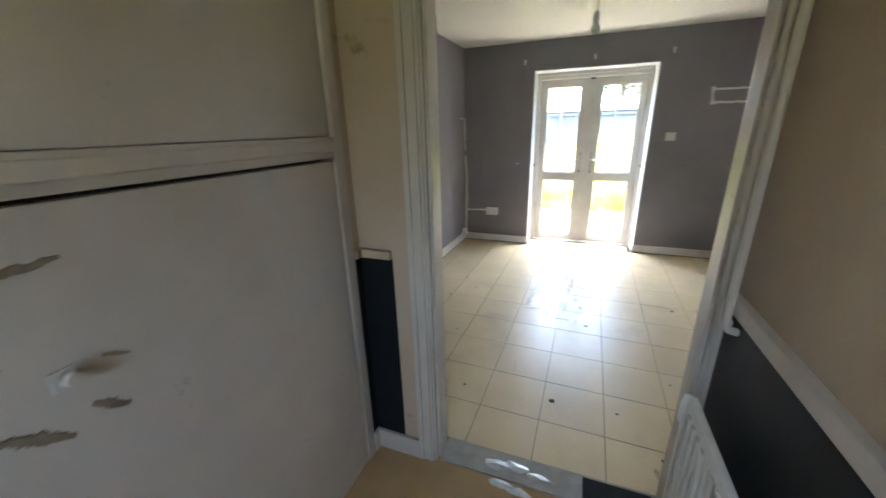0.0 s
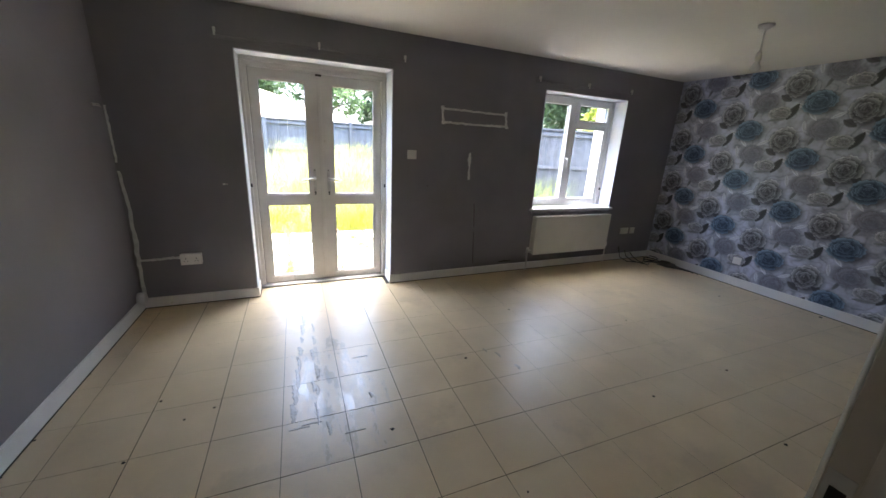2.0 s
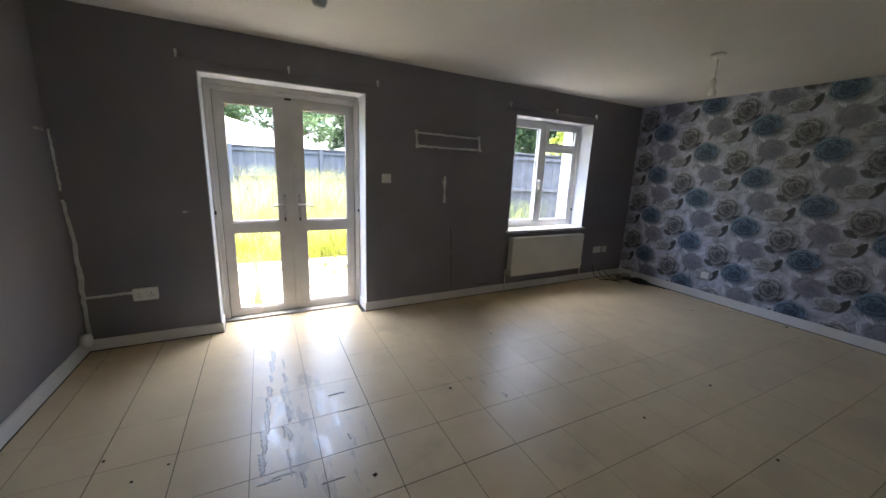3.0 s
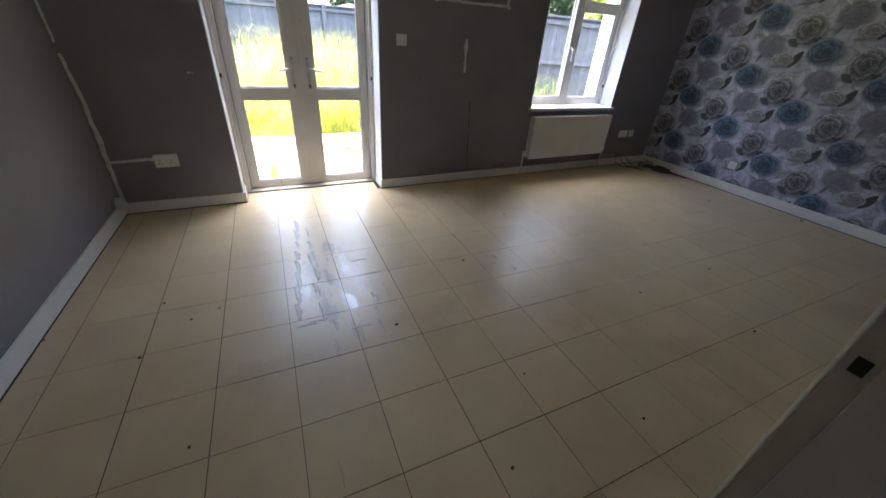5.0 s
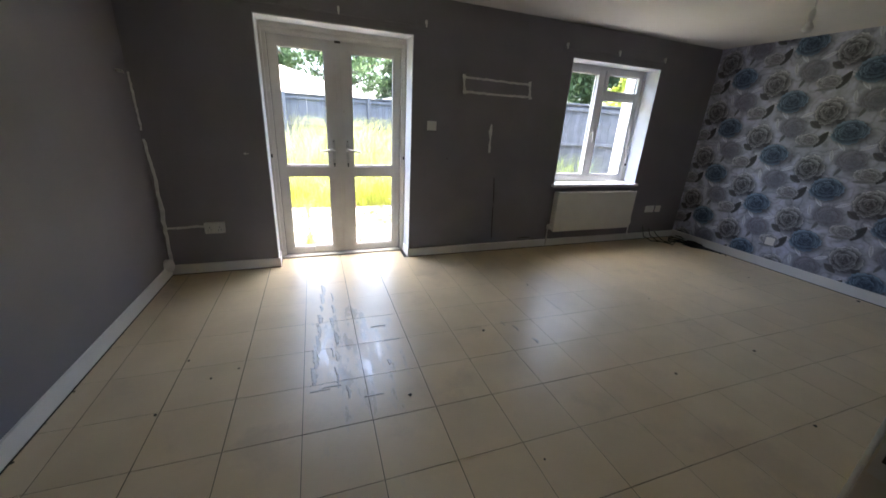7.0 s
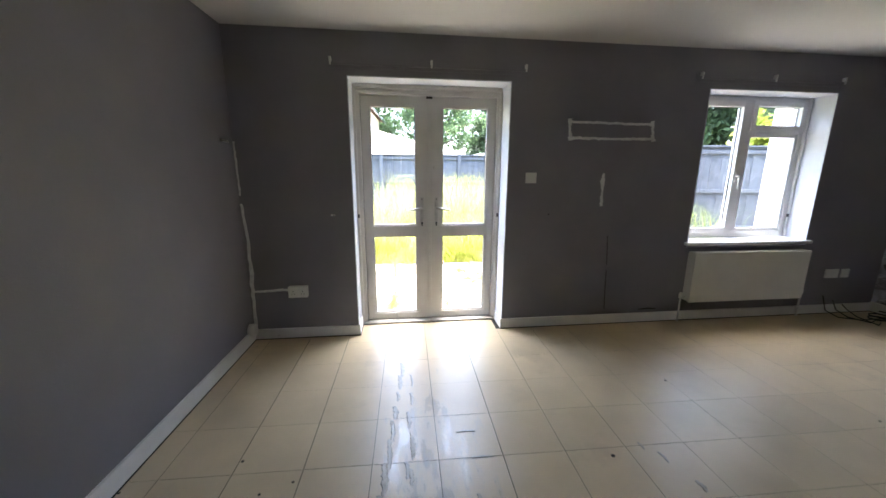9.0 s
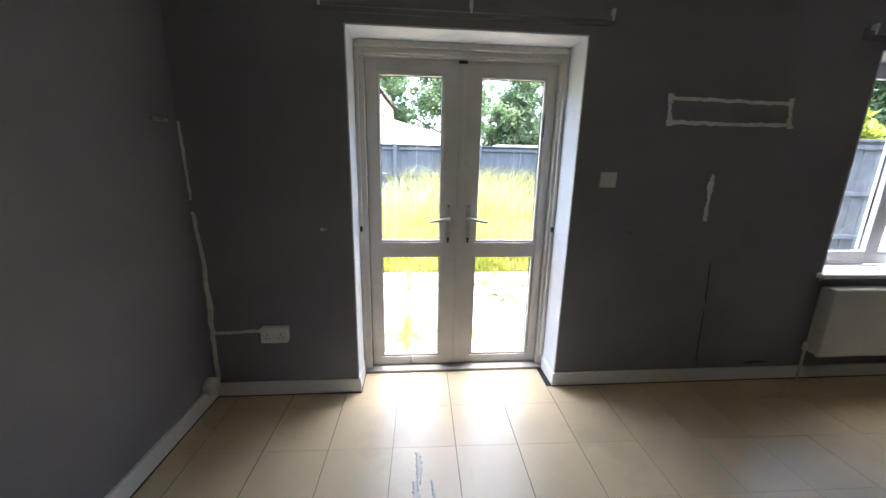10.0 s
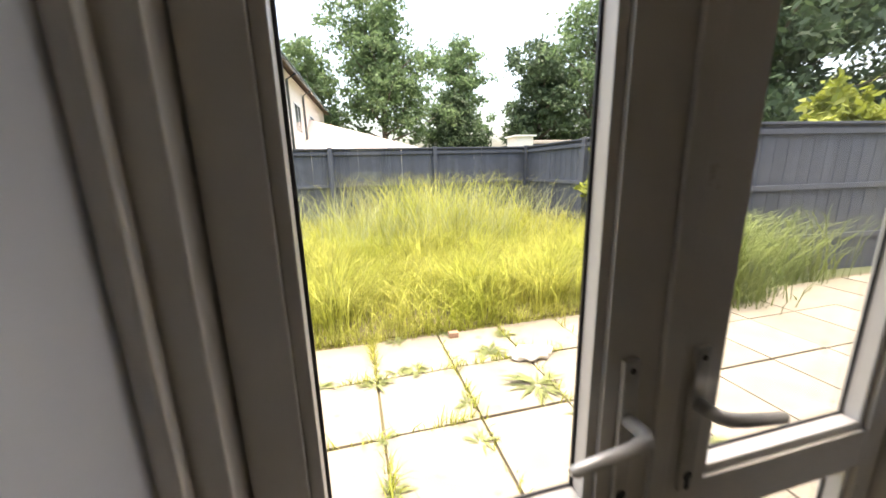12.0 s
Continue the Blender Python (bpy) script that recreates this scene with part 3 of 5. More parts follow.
# dark rag of old underlay in the corner
rag = bmesh.new()
bmesh.ops.create_icosphere(rag, subdivisions=3, radius=1)
for v in rag.verts:
    k = 1 + 0.6 * noise.noise(v.co * 2.1) + 0.3 * noise.noise(v.co * 5.5)
    v.co = Vector((5.71 + v.co.x * 0.07 * k, -0.4 + v.co.y * 0.12 * k, max(0.0, 0.02 + v.co.z * 0.035 * k)))
rag_thing = thing("underlay_scrap", (5.71, -0.4, 0.0), "dark crumpled scrap of old underlay by the skirting", "debris")
part("scrap", rag, M_DIRT_AND_GAP, rag_thing)

# conduit box and cable end on the side wall by the corner
jb = thing("junction_box", (-0.015, -0.05, 0.13), "round white pipe cover sitting on the skirting corner", "pipe cover")
part("cover", tube([(-0.0152, -0.06, 0.115), (0.03, -0.06, 0.115), (0.038, -0.06, 0.115)], [0.05, 0.047, 0.03], 18), M_PLASTIC, jb)
ce = thing("cable_bracket", (-0.015, -0.1, 1.545), "bent metal bracket fixed to the grey side wall", "bracket")
part("arm", boxes((-0.0152, -0.006, -0.17, -0.07, 1.535, 1.553), bevel=0.003), M_STEEL, ce)
part("hook", tube([(-0.006, -0.12, 1.545), (0.012, -0.12, 1.542), (0.014, -0.12, 1.53)], 0.004, 8), M_STEEL, ce)
part("filler_patch", smear([(-0.13, 1.55), (-0.06, 1.552), (-0.012, 1.545)], [0.012, 0.01, 0.014], 44), M_FILLER, ce)

# ---- radiator under the window ----
def radiator(name, x0, x1, yf, yb, z0, z1, label):
    t = thing(name, ((x0 + x1) / 2, yb, z0), label, "radiator")
    part("front_panel", boxes((x0, x1, yf, yf + 0.02, z0, z1), bevel=0.006), M_RAD, t)
    part("top_grille", boxes((x0 + 0.004, x1 - 0.004, yf + 0.0203, yb - 0.012, z1 - 0.02, z1 - 0.002), bevel=0.003), M_RAD, t)
    for x in (x0 + 0.001, x1 - 0.004):
        part("side_panel", boxes((x, x + 0.003, yf + 0.0203, yb - 0.012, z0 + 0.01, z1 - 0.0205)), M_RAD, t)
    part("back_panel", boxes((x0 + 0.01, x1 - 0.01, yb - 0.011, yb, z0 + 0.01, z1 - 0.02), bevel=0.003), M_RAD, t)
    return t


rad = radiator("radiator", 3.74, 4.905, -0.078, 0.0148, 0.2, 0.66, "cream panel radiator under the window")
for x, sgn in ((3.74, -1), (4.905, 1)):
    part("pipe", tube([(x + sgn * 0.0005, -0.03, 0.245), (x + sgn * 0.035, -0.03, 0.245), (x + sgn * 0.042, -0.03, 0.235), (x + sgn * 0.042, -0.03, 0.005)], 0.0075, 10), M_PLASTIC, rad)
    part("valve", lathe([(0.006, 0.225), (0.016, 0.23), (0.017, 0.26), (0.012, 0.285), (0.002, 0.287)], (x + sgn * 0.042, -0.03, 0), 14), M_PLASTIC, rad, "white valve cap")

# ---- pendants ----
def pendant(x, y, drop, label):
    t = thing("pendant_light", (x, y, CEIL), label, "pendant lamp")
    part("ceiling_rose", lathe([(0.048, CEIL - 0.0005), (0.046, CEIL - 0.012), (0.03, CEIL - 0.026), (0.008, CEIL - 0.03), (0.002, CEIL - 0.036)], (x, y, 0), 20), M_PLASTIC, t)
    zb = CEIL - drop
    part("flex", tube([(x, y, CEIL - 0.03), (x + 0.004, y, (CEIL + zb) / 2), (x, y, zb + 0.13)], 0.004, 8), M_PLASTIC, t, "white flex")
    part("lampholder", lathe([(0.006, zb + 0.135), (0.014, zb + 0.125), (0.019, zb + 0.1), (0.019, zb + 0.072), (0.017, zb + 0.068)], (x, y, 0), 16), M_PLASTIC, t)
    part("bulb", lathe([(0.013, zb + 0.07), (0.015, zb + 0.06), (0.028, zb + 0.036), (0.03, zb + 0.024), (0.024, zb + 0.008), (0.012, zb + 0.001), (0.002, zb)], (x, y, 0), 18), M_BULB, t, "unlit pearl bulb")


pendant(1.4, -1.63, 0.32, "bare white pendant lampholder with unlit bulb")
pendant(4.25, -1.63, 0.3, "bare white pendant lampholder hanging on its flex")

# ---- loose cables in the far corner ----
rnd = random.Random(5)
for k in range(3):
    t = thing("loose_cable", (5.5, -0.3, 0.0), "tangled black cable lying in the corner", "cable", "cables in the corner")
    pts = [(5.2 + 0.12 * k, -0.03, 0.2 - 0.05 * k), (5.22 + 0.12 * k, -0.06, 0.06), (5.3 + 0.1 * k, -0.12, 0.008), (5.45, -0.2 - 0.06 * k, 0.008), (5.6 + 0.04 * k, -0.2, 0.012 + 0.006 * k), (5.7, -0.34 - 0.08 * k, 0.008), (5.8, -0.5 - 0.12 * k, 0.008), (5.76, -0.66 - 0.06 * k, 0.007)]
    part("cable", tube(pts, 0.005, 8), M_CABLE, t)
pts = [(5.62 + 0.1 * math.cos(a * 0.9), -0.22 + 0.08 * math.sin(a * 0.9), 0.01 + 0.004 * a) for a in range(16)]
t = thing("cable_coil", (5.62, -0.22, 0.0), "dark coil of loose cable on the floor", "cable", "cables in the corner")
part("coil", tube(pts, 0.006, 8), M_CABLE, t)

# ---- hall doorway ----
door_2 = thing("door_2", ((JX0 + JX1) / 2, YH, 0.0), "white painted doorway lining with its door taken off", "doorway", kind="structure")
part("lining", boxes((JX0 - 0.03, JX0, YH + 0.002, YS - 0.002, 0.0, JTOP + 0.03), bevel=0.002), M_HALLGLOSS, door_2, "scratched white lining with hinge cut-outs")
part("lining", boxes((JX1, JX1 + 0.03, YH + 0.002, YS - 0.002, 0.0, JTOP + 0.03), bevel=0.002), M_HALLGLOSS, door_2)
part("lining", boxes((JX0 + 0.0003, JX1 - 0.0003, YH + 0.002, YS - 0.002, JTOP, JTOP + 0.03), bevel=0.002), M_HALLGLOSS, door_2)
for x0, x1 in ((JX0 + 0.0003, JX0 + 0.013), (JX1 - 0.013, JX1 - 0.0003)):
    part("stop", boxes((x0, x1, YH + 0.02, YS - 0.04, 0.0, JTOP - 0.014), bevel=0.002), M_HALLGLOSS, door_2)
part("stop", boxes((JX0 + 0.0135, JX1 - 0.0135, YH + 0.02, YS - 0.04, JTOP - 0.013, JTOP - 0.0003), bevel=0.002), M_HALLGLOSS, door_2)


def architrave(x0, x1, yw, out, z0, z1, flip, mat):
    """A moulded upright: flat, a step and a rounded inner bead. out is -1 towards the hall."""
    w = x1 - x0
    bm = bmesh.new()
    cuts = ((0.0, 0.3, 0.018), (0.3005, 0.62, 0.013), (0.6205, 0.82, 0.016), (0.8205, 1.0, 0.01))
    for a, b, d in cuts:
        a, b = (1 - b, 1 - a) if flip else (a, b)
        ys = sorted((yw, yw + out * d * (1.0 if out < 0 else 0.55)))
        box(bm, x0 + a * w, x0 + b * w, ys[0], ys[1], z0, z1, 0.0025)
    return part("architrave", bm, mat, door_2)


for yw, out, mat in ((YH + 0.0005, -1, M_HALLGLOSS), (YS - 0.0005, 1, M_GLOSS)):
    architrave(JX0 - 0.078, JX0 - 0.006, yw, out, 0.0, JTOP + 0.07, False, mat)
    architrave(JX1 + 0.006, JX1 + 0.0655 if out > 0 else HX1 - 0.001, yw, out, 0.0, JTOP + 0.07, True, mat)
    ys = sorted((yw, yw + out * (0.016 if out < 0 else 0.009)))
    part("architrave", boxes((JX0 - 0.0055, JX1 + 0.0055, ys[0], ys[1], JTOP + 0.006, JTOP + 0.07), bevel=0.003), mat, door_2)
part("strike_plate", boxes((JX1 - 0.0016, JX1 - 0.0001, -3.245, -3.215, 0.93, 1.01), bevel=0.0005), M_STEEL, door_2, "dull metal strike plate")
part("keep_hole", boxes((JX1 - 0.0022, JX1 - 0.0014, -3.24, -3.222, 0.955, 0.985)), M_RUBBER, door_2)
for z in (0.25, 1.7):
    part("hinge_recess", boxes((JX0 + 0.0001, JX0 + 0.0012, -3.245, -3.213, z, z + 0.09)), M_SILL, door_2, "bare hinge cut-out")

# ---- hall ----
rail_l = thing("dado_rail", (HX0, -3.45, 0.98), "narrow cream dado rail round the hall corner", "dado rail")
part("rail", boxes((HX0 - 0.0005, HX0 + 0.022, -3.40, YH - 0.0225, 0.965, 1.0), bevel=0.005), M_HALL, rail_l)
part("rail", boxes((HX0 - 0.0005, 0.746, YH - 0.022, YH + 0.0005, 0.965, 1.0), bevel=0.005), M_HALL, rail_l)
dado_l = thing("dado", (HX0, -3.45, 0.1), "black painted dado below the rail", "dado panel", "black dado panels")
part("panel", boxes((HX0 - 0.0005, HX0 + 0.004, -3.40, YH - 0.0045, 0.1, 0.965), (HX0 - 0.0005, 0.746, YH - 0.004, YH + 0.0005, 0.1, 0.965)), M_BLACK, dado_l)
structure("baseboard_hall_1", boxes((HX0 - 0.0005, HX0 + 0.018, -3.40, YH - 0.0185, 0.0, 0.1), (HX0 - 0.0005, JX0 - 0.0785, YH - 0.018, YH + 0.0005, 0.0, 0.1), bevel=0.003), M_HALLGLOSS, "scuffed white hall skirting", "baseboard")
rail_r = thing("dado_rail", (HX1, -4.5, 0.95), "white dado rail with brown stains above", "dado rail")
part("rail", boxes((HX1 - 0.024, HX1 + 0.0005, HY + 0.01, YH - 0.0005, 0.955, 1.0), bevel=0.006), M_HALLGLOSS, rail_r)
dado_r = thing("dado", (HX1, -4.5, 0.1), "black painted dado below the rail", "dado panel", "black dado panels")
part("panel", boxes((HX1 - 0.004, HX1 + 0.0005, HY + 0.01, YH - 0.0005, 0.1, 0.955)), M_BLACK, dado_r)
structure("baseboard_hall_2", boxes((HX1 - 0.018, HX1 + 0.0005, HY + 0.01, YH - 0.0005, 0.0, 0.1), bevel=0.003), M_HALLGLOSS, "scuffed white hall skirting", "baseboard")

# ribbed hall radiator
hr = thing("hall_radiator", (1.795, -3.9, 0.1), "white ribbed radiator against the black dado", "radiator")
bm = boxes((1.75, 1.761, -4.42, -3.47, 0.14, 0.68), bevel=0.003)
for k in range(23):
    y = -4.4 + k * 0.0405
    box(bm, 1.741, 1.7505, y, y + 0.024, 0.17, 0.65, 0.004)
part("panel", bm, M_RAD, hr)
part("top_edge", boxes((1.745, 1.765, -4.425, -3.465, 0.6805, 0.695), bevel=0.004), M_RAD, hr)
for y in (-4.2, -3.65):
    part("bracket", boxes((1.761, HX1 - 0.0042, y, y + 0.03, 0.3, 0.5)), M_RAD, hr)
part("valve", lathe([(0.008, 0.03), (0.008, 0.6), (0.017, 0.61), (0.018, 0.67), (0.012, 0.7), (0.002, 0.705)], (1.755, -3.435, -0.03), 14), M_PLASTIC, hr, "white valve cap on its pipe")

# heating pipes dropping down the wall beside the doorway
for y in (-3.402, -3.45):
    t = thing("heating_pipe", (1.789, y, 0.92), "cream painted heating pipe running down the hall wall", "pipe", "hall heating pipes")
    part("pipe", tube([(1.789, y, CEIL - 0.001), (1.788, y + 0.002, 1.6), (1.789, y, 0.95), (1.792, y, 0.925), (1.8, y, 0.912), (1.8208, y, 0.908)], 0.0105, 12), M_HALLGLOSS, t)

# cupboard in the hall wall: upper panel, heavy rail, lower door
cup = thing("hall_cupboard", (HX0, -4.1, 0.0), "tall built-in cupboard painted cream white, doors shut", "cupboard")
part("frame", boxes((HX0 - 0.06, HX0 + 0.012, -3.45, -3.4005, 0.0, 2.3), (HX0 - 0.06, HX0 + 0.012, -4.6195, -4.55, 0.0, 2.3), (HX0 - 0.06, HX0 + 0.012, -4.5495, -3.4505, 1.352, 1.42), (HX0 - 0.06, HX0 + 0.012, -4.5495, -3.4505, 2.2, 2.3), bevel=0.004), M_HALLGLOSS, cup)
part("rail_moulding", boxes((HX0 + 0.0122, HX0 + 0.022, -4.5495, -3.4505, 1.375, 1.408), bevel=0.004), M_HALLGLOSS, cup)
part("upper_door", boxes((HX0 - 0.03, HX0 + 0.002, -4.5475, -3.4525, 1.4215, 2.1985), bevel=0.003), M_HALLGLOSS, cup)
low = part("lower_door", boxes((HX0 - 0.03, HX0 + 0.004, -4.5475, -3.4525, 0.06, 1.342), bevel=0.003), M_HALLGLOSS, cup, "flush door with dirty marks round its catch")
part("plinth", boxes((HX0 - 0.06, HX0 + 0.002, -4.5495, -3.4505, 0.0, 0.056)), M_HALLGLOSS, cup)
part("back_board", boxes((HX0 - 0.0595, HX0 - 0.05, -4.5495, -3.4505, 0.057, 2.1995)), M_DARK, cup)
part("latch", tube([(HX0 + 0.012, -4.24, 1.05), (HX0 + 0.03, -4.24, 1.05)], [0.016, 0.012], 14, boxes((HX0 + 0.0042, HX0 + 0.01, -4.265, -4.215, 1.03, 1.07), bevel=0.003)), M_HALLGLOSS, low, "tarnished metal catch")
M_SHADE_STRIP = surf("dark_jamb_shade", (0.05, 0.032, 0.022), (0.08, 0.052, 0.035), 0.7, 9, 0.3)
M_SMUDGE = surf("brown_grime", (0.13, 0.1, 0.065), (0.24, 0.19, 0.13), 0.6, 25, 0.3)
for k, (y, z, ln, w, up) in enumerate(((-4.25, 1.243, 0.11, 0.02, 0.01), (-4.3, 1.0, 0.08, 0.03, -0.06), (-4.2, 0.98, 0.05, 0.025, -0.04), (-4.33, 1.09, 0.05, 0.014, 0.02), (-4.17, 1.06, 0.04, 0.012, -0.02))):
    bm = smear([(-ln / 2, 0.0), (0.0, up * 0.5), (ln / 2, up)], [w * 0.5, w, w * 0.4], 140 + k, 0.0)
    bm.transform(Matrix.Translation((HX0 + 0.0045, y, z)) @ Matrix.Rotation(radians(90), 4, "Z"))
    part("grime", bm, M_SMUDGE, low, "brown grime round the catch")

# threshold between hall and room, with torn trim and a scrap of dark lino
th = thing("door_threshold", (1.34, -3.3, 0.0), "bare timber threshold with torn trim", "threshold")
part("board", boxes((JX0 + 0.014, JX1 - 0.014, YH + 0.005, YS - 0.003, -0.0018, 0.006), bevel=0.002), M_SILL, th)
rnd = random.Random(11)
for k, (x, y, s) in enumerate(((1.16, -3.29, 0.09), (1.25, -3.275, 0.07), (1.33, -3.295, 0.06), (1.19, -3.375, 0.07), (1.27, -3.39, 0.06))):
    bm = bmesh.new()
    ring = [bm.verts.new((x + s * (0.55 + 0.5 * rnd.random()) * math.cos(a), y + 0.35 * s * (0.6 + 0.5 * rnd.random()) * math.sin(a), 0.007 + 0.006 * rnd.random())) for a in (i * 0.7 for i in range(9))]
    c = bm.verts.new((x, y, 0.016))
    for i in range(9):
        bm.faces.new((ring[i], ring[(i + 1) % 9], c))
    t = thing("trim_scrap", (x, y, 0.007), "crumpled scrap of torn silver trim", "debris", "torn trim scraps")
    part("scrap", bm, M_FOIL, t)
bm = boxes((1.52, 1.78, -3.33, -3.23, 0.0062, 0.016), bevel=0.004)
t = thing("lino_offcut", (1.65, -3.28, 0.006), "dark strip of old lino on the threshold", "debris")
part("strip", bm, M_BLACK, t)

# crumbs of debris on the floor
rnd = random.Random(3)
for x, y, s in ((1.359, -2.794, 0.022), (0.867, -2.821, 0.01), (2.183, -1.463, 0.011), (1.538, -1.91, 0.012), (1.86, -3.02, 0.01), (3.1, -2.2, 0.01), (0.42, -1.3, 0.009), (2.9, -0.9, 0.009), (3.8, -1.4, 0.008), (0.383, -1.7, 0.008), (0.63, -2.25, 0.007), (1.687, -2.784, 0.009), (1.989, -2.448, 0.007), (2.327, -2.838, 0.007), (3.43, -2.71, 0.012), (3.86, -2.184, 0.012), (0.565, -1.494, 0.007), (0.688, -1.445, 0.008), (-0.035, -1.2, 0.006), (-0.03, -1.42, 0.007), (-0.04, -1.62, 0.006), (-0.045, -1.82, 0.01), (-0.02, -0.9, 0.005), (5.76, -1.95, 0.022), (5.3, -1.3, 0.01)):
    bm = bmesh.new()
    n = 7
    ring = [bm.verts.new((x + s * (0.6 + 0.7 * rnd.random()) * math.cos(a), y + s * (0.5 + 0.6 * rnd.random()) * math.sin(a), 0.0)) for a in (2 * math.pi * i / n for i in range(n))]
    top = [bm.verts.new((v.co.x * 0.7 + x * 0.3, v.co.y * 0.7 + y * 0.3, 0.002 + 0.003 * rnd.random())) for v in ring]
    for i in range(n):
        bm.faces.new((ring[i], ring[(i + 1) % n], top[(i + 1) % n], top[i]))
    bm.faces.new(top)
    t = thing("floor_crumb", (x, y, 0.0), "dark crumb of dirt on the tiles", "debris", "crumbs on the floor")
    part("crumb", bm, M_DIRT_AND_GAP, t)

# added unseen: front door at the hall's far end, one tall pane admitting daylight
door_3 = thing("door_3", (1.31, HY, 0.0), "unseen white front door added so its tall pane lets daylight into the hall", "front door", kind="structure")
part("frame", boxes((0.8605, 0.91, HY - 0.12, HY - 0.04, 0.0, 2.059), (1.71, 1.7595, HY - 0.12, HY - 0.04, 0.0, 2.059), (0.9105, 1.7095, HY - 0.12, HY - 0.04, 1.99, 2.059), bevel=0.003), M_GLOSS, door_3)
part("door_leaf", boxes((0.9105, 1.04, HY - 0.11, HY - 0.06, 0.0, 1.9895), (1.58, 1.7095, HY - 0.11, HY - 0.06, 0.0, 1.9895), (1.0405, 1.5795, HY - 0.11, HY - 0.06, 0.0, 1.2), (1.0405, 1.5795, HY - 0.11, HY - 0.06, 1.88, 1.9895)), M_GLOSS, door_3)
g = part("pane", boxes((1.0405, 1.5795, HY - 0.088, HY - 0.084, 1.2005, 1.8795)), M_GLASS, door_3)
g.visible_shadow = False

# white boxing on the room side of the doorway
structure("trim_boxing", boxes((0.68, 0.815, YS - 0.0005, -2.995, 0.0, CEIL), bevel=0.006), M_GLOSS, "white gloss painted boxing beside the doorway, scratched", "boxing")
boxing = bpy.data.objects["trim_boxing"]
for k, (ya, za, yb, zb, w, mat) in enumerate(((-3.05, 1.05, -3.072, 0.985, 0.006, M_FILLER), (-3.04, 0.975, -3.06, 0.9, 0.004, M_HALLGLOSS), (-3.045, 0.93, -3.07, 0.8, 0.008, M_FILLER), (-3.096, 0.945, -3.104, 0.92, 0.012, M_HALLGLOSS), (-3.03, 0.7, -3.05, 0.52, 0.006, M_HALLGLOSS))):
    bm = smear([(ya, za), ((ya + yb) / 2 + 0.003, (za + zb) / 2), (yb, zb)], [w * 0.4, w, w * 0.3], 170 + k, 0.0)
    bm.transform(Matrix.Translation((0.8152, 0, 0)) @ Matrix.Rotation(radians(90), 4, "Z"))
    part("scratch", bm, mat, boxing)

# Dark strip on the boxing, its colour standing in for shade on the jamb.
part("shade_strip", boxes((0.8153, 0.823, YS + 0.001, -3.078, 0.0, JTOP), bevel=0.002), M_SHADE_STRIP, boxing, "dark strip standing in for shade beside the doorway")

# dried adhesive left where a fitting was lifted
rnd = random.Random(17)
glue = [(1.17 - 0.014 * k + 0.006 * rnd.random(), -0.58 - 0.15 * k, 0.02 + 0.016 * rnd.random(), 0.09 + 0.1 * rnd.random()) for k in range(8)]
glue += [(1.215 - 0.006 * k + 0.02 * rnd.random(), -0.72 - 0.19 * k, 0.012 + 0.014 * rnd.random(), 0.08 + 0.13 * rnd.random()) for k in range(6)]
glue += [(1.22, -1.3, 0.03, 0.14), (1.19, -1.44, 0.025, 0.1), (1.24, -1.8, 0.02, 0.1), (1.114, -2.56, 0.007, 0.1), (1.49, -1.62, 0.02, 0.05), (2.42, -1.5, 0.016, 0.07), (2.47, -1.67, 0.026, 0.06), (2.36, -1.42, 0.012, 0.05),
         (1.87, -3.14, 0.03, 0.06), (1.82, -3.1, 0.02, 0.05)]
for k, (x, y, w, ln) in enumerate(glue):
    bm = smear([(x, 0.0), (x + 0.004, ln * 0.5), (x - 0.004, ln)], [w * 0.5, w, w * 0.7], 60 + k, 0.0)
    bm.transform(Matrix.Translation((0, y - ln / 2, 0.0014)) @ Matrix.Rotation(radians(-90), 4, "X"))
    part("adhesive_smear", bm, M_GLUE, floor, "brown dried adhesive smear")
for k, (x, y) in enumerate(((1.1, -1.75), (1.16, -1.735), (1.36, -1.86), (1.5, -1.22), (1.55, -1.4))):
    bm = smear([(x - 0.05, 0.0), (x, 0.004), (x + 0.05, -0.002)], [0.006, 0.016, 0.008], 90 + k, 0.0)
    bm.transform(Matrix.Translation((0, y, 0.0014)) @ Matrix.Rotation(radians(-90), 4, "X"))
    part("adhesive_smear", bm, M_GLUE, floor)

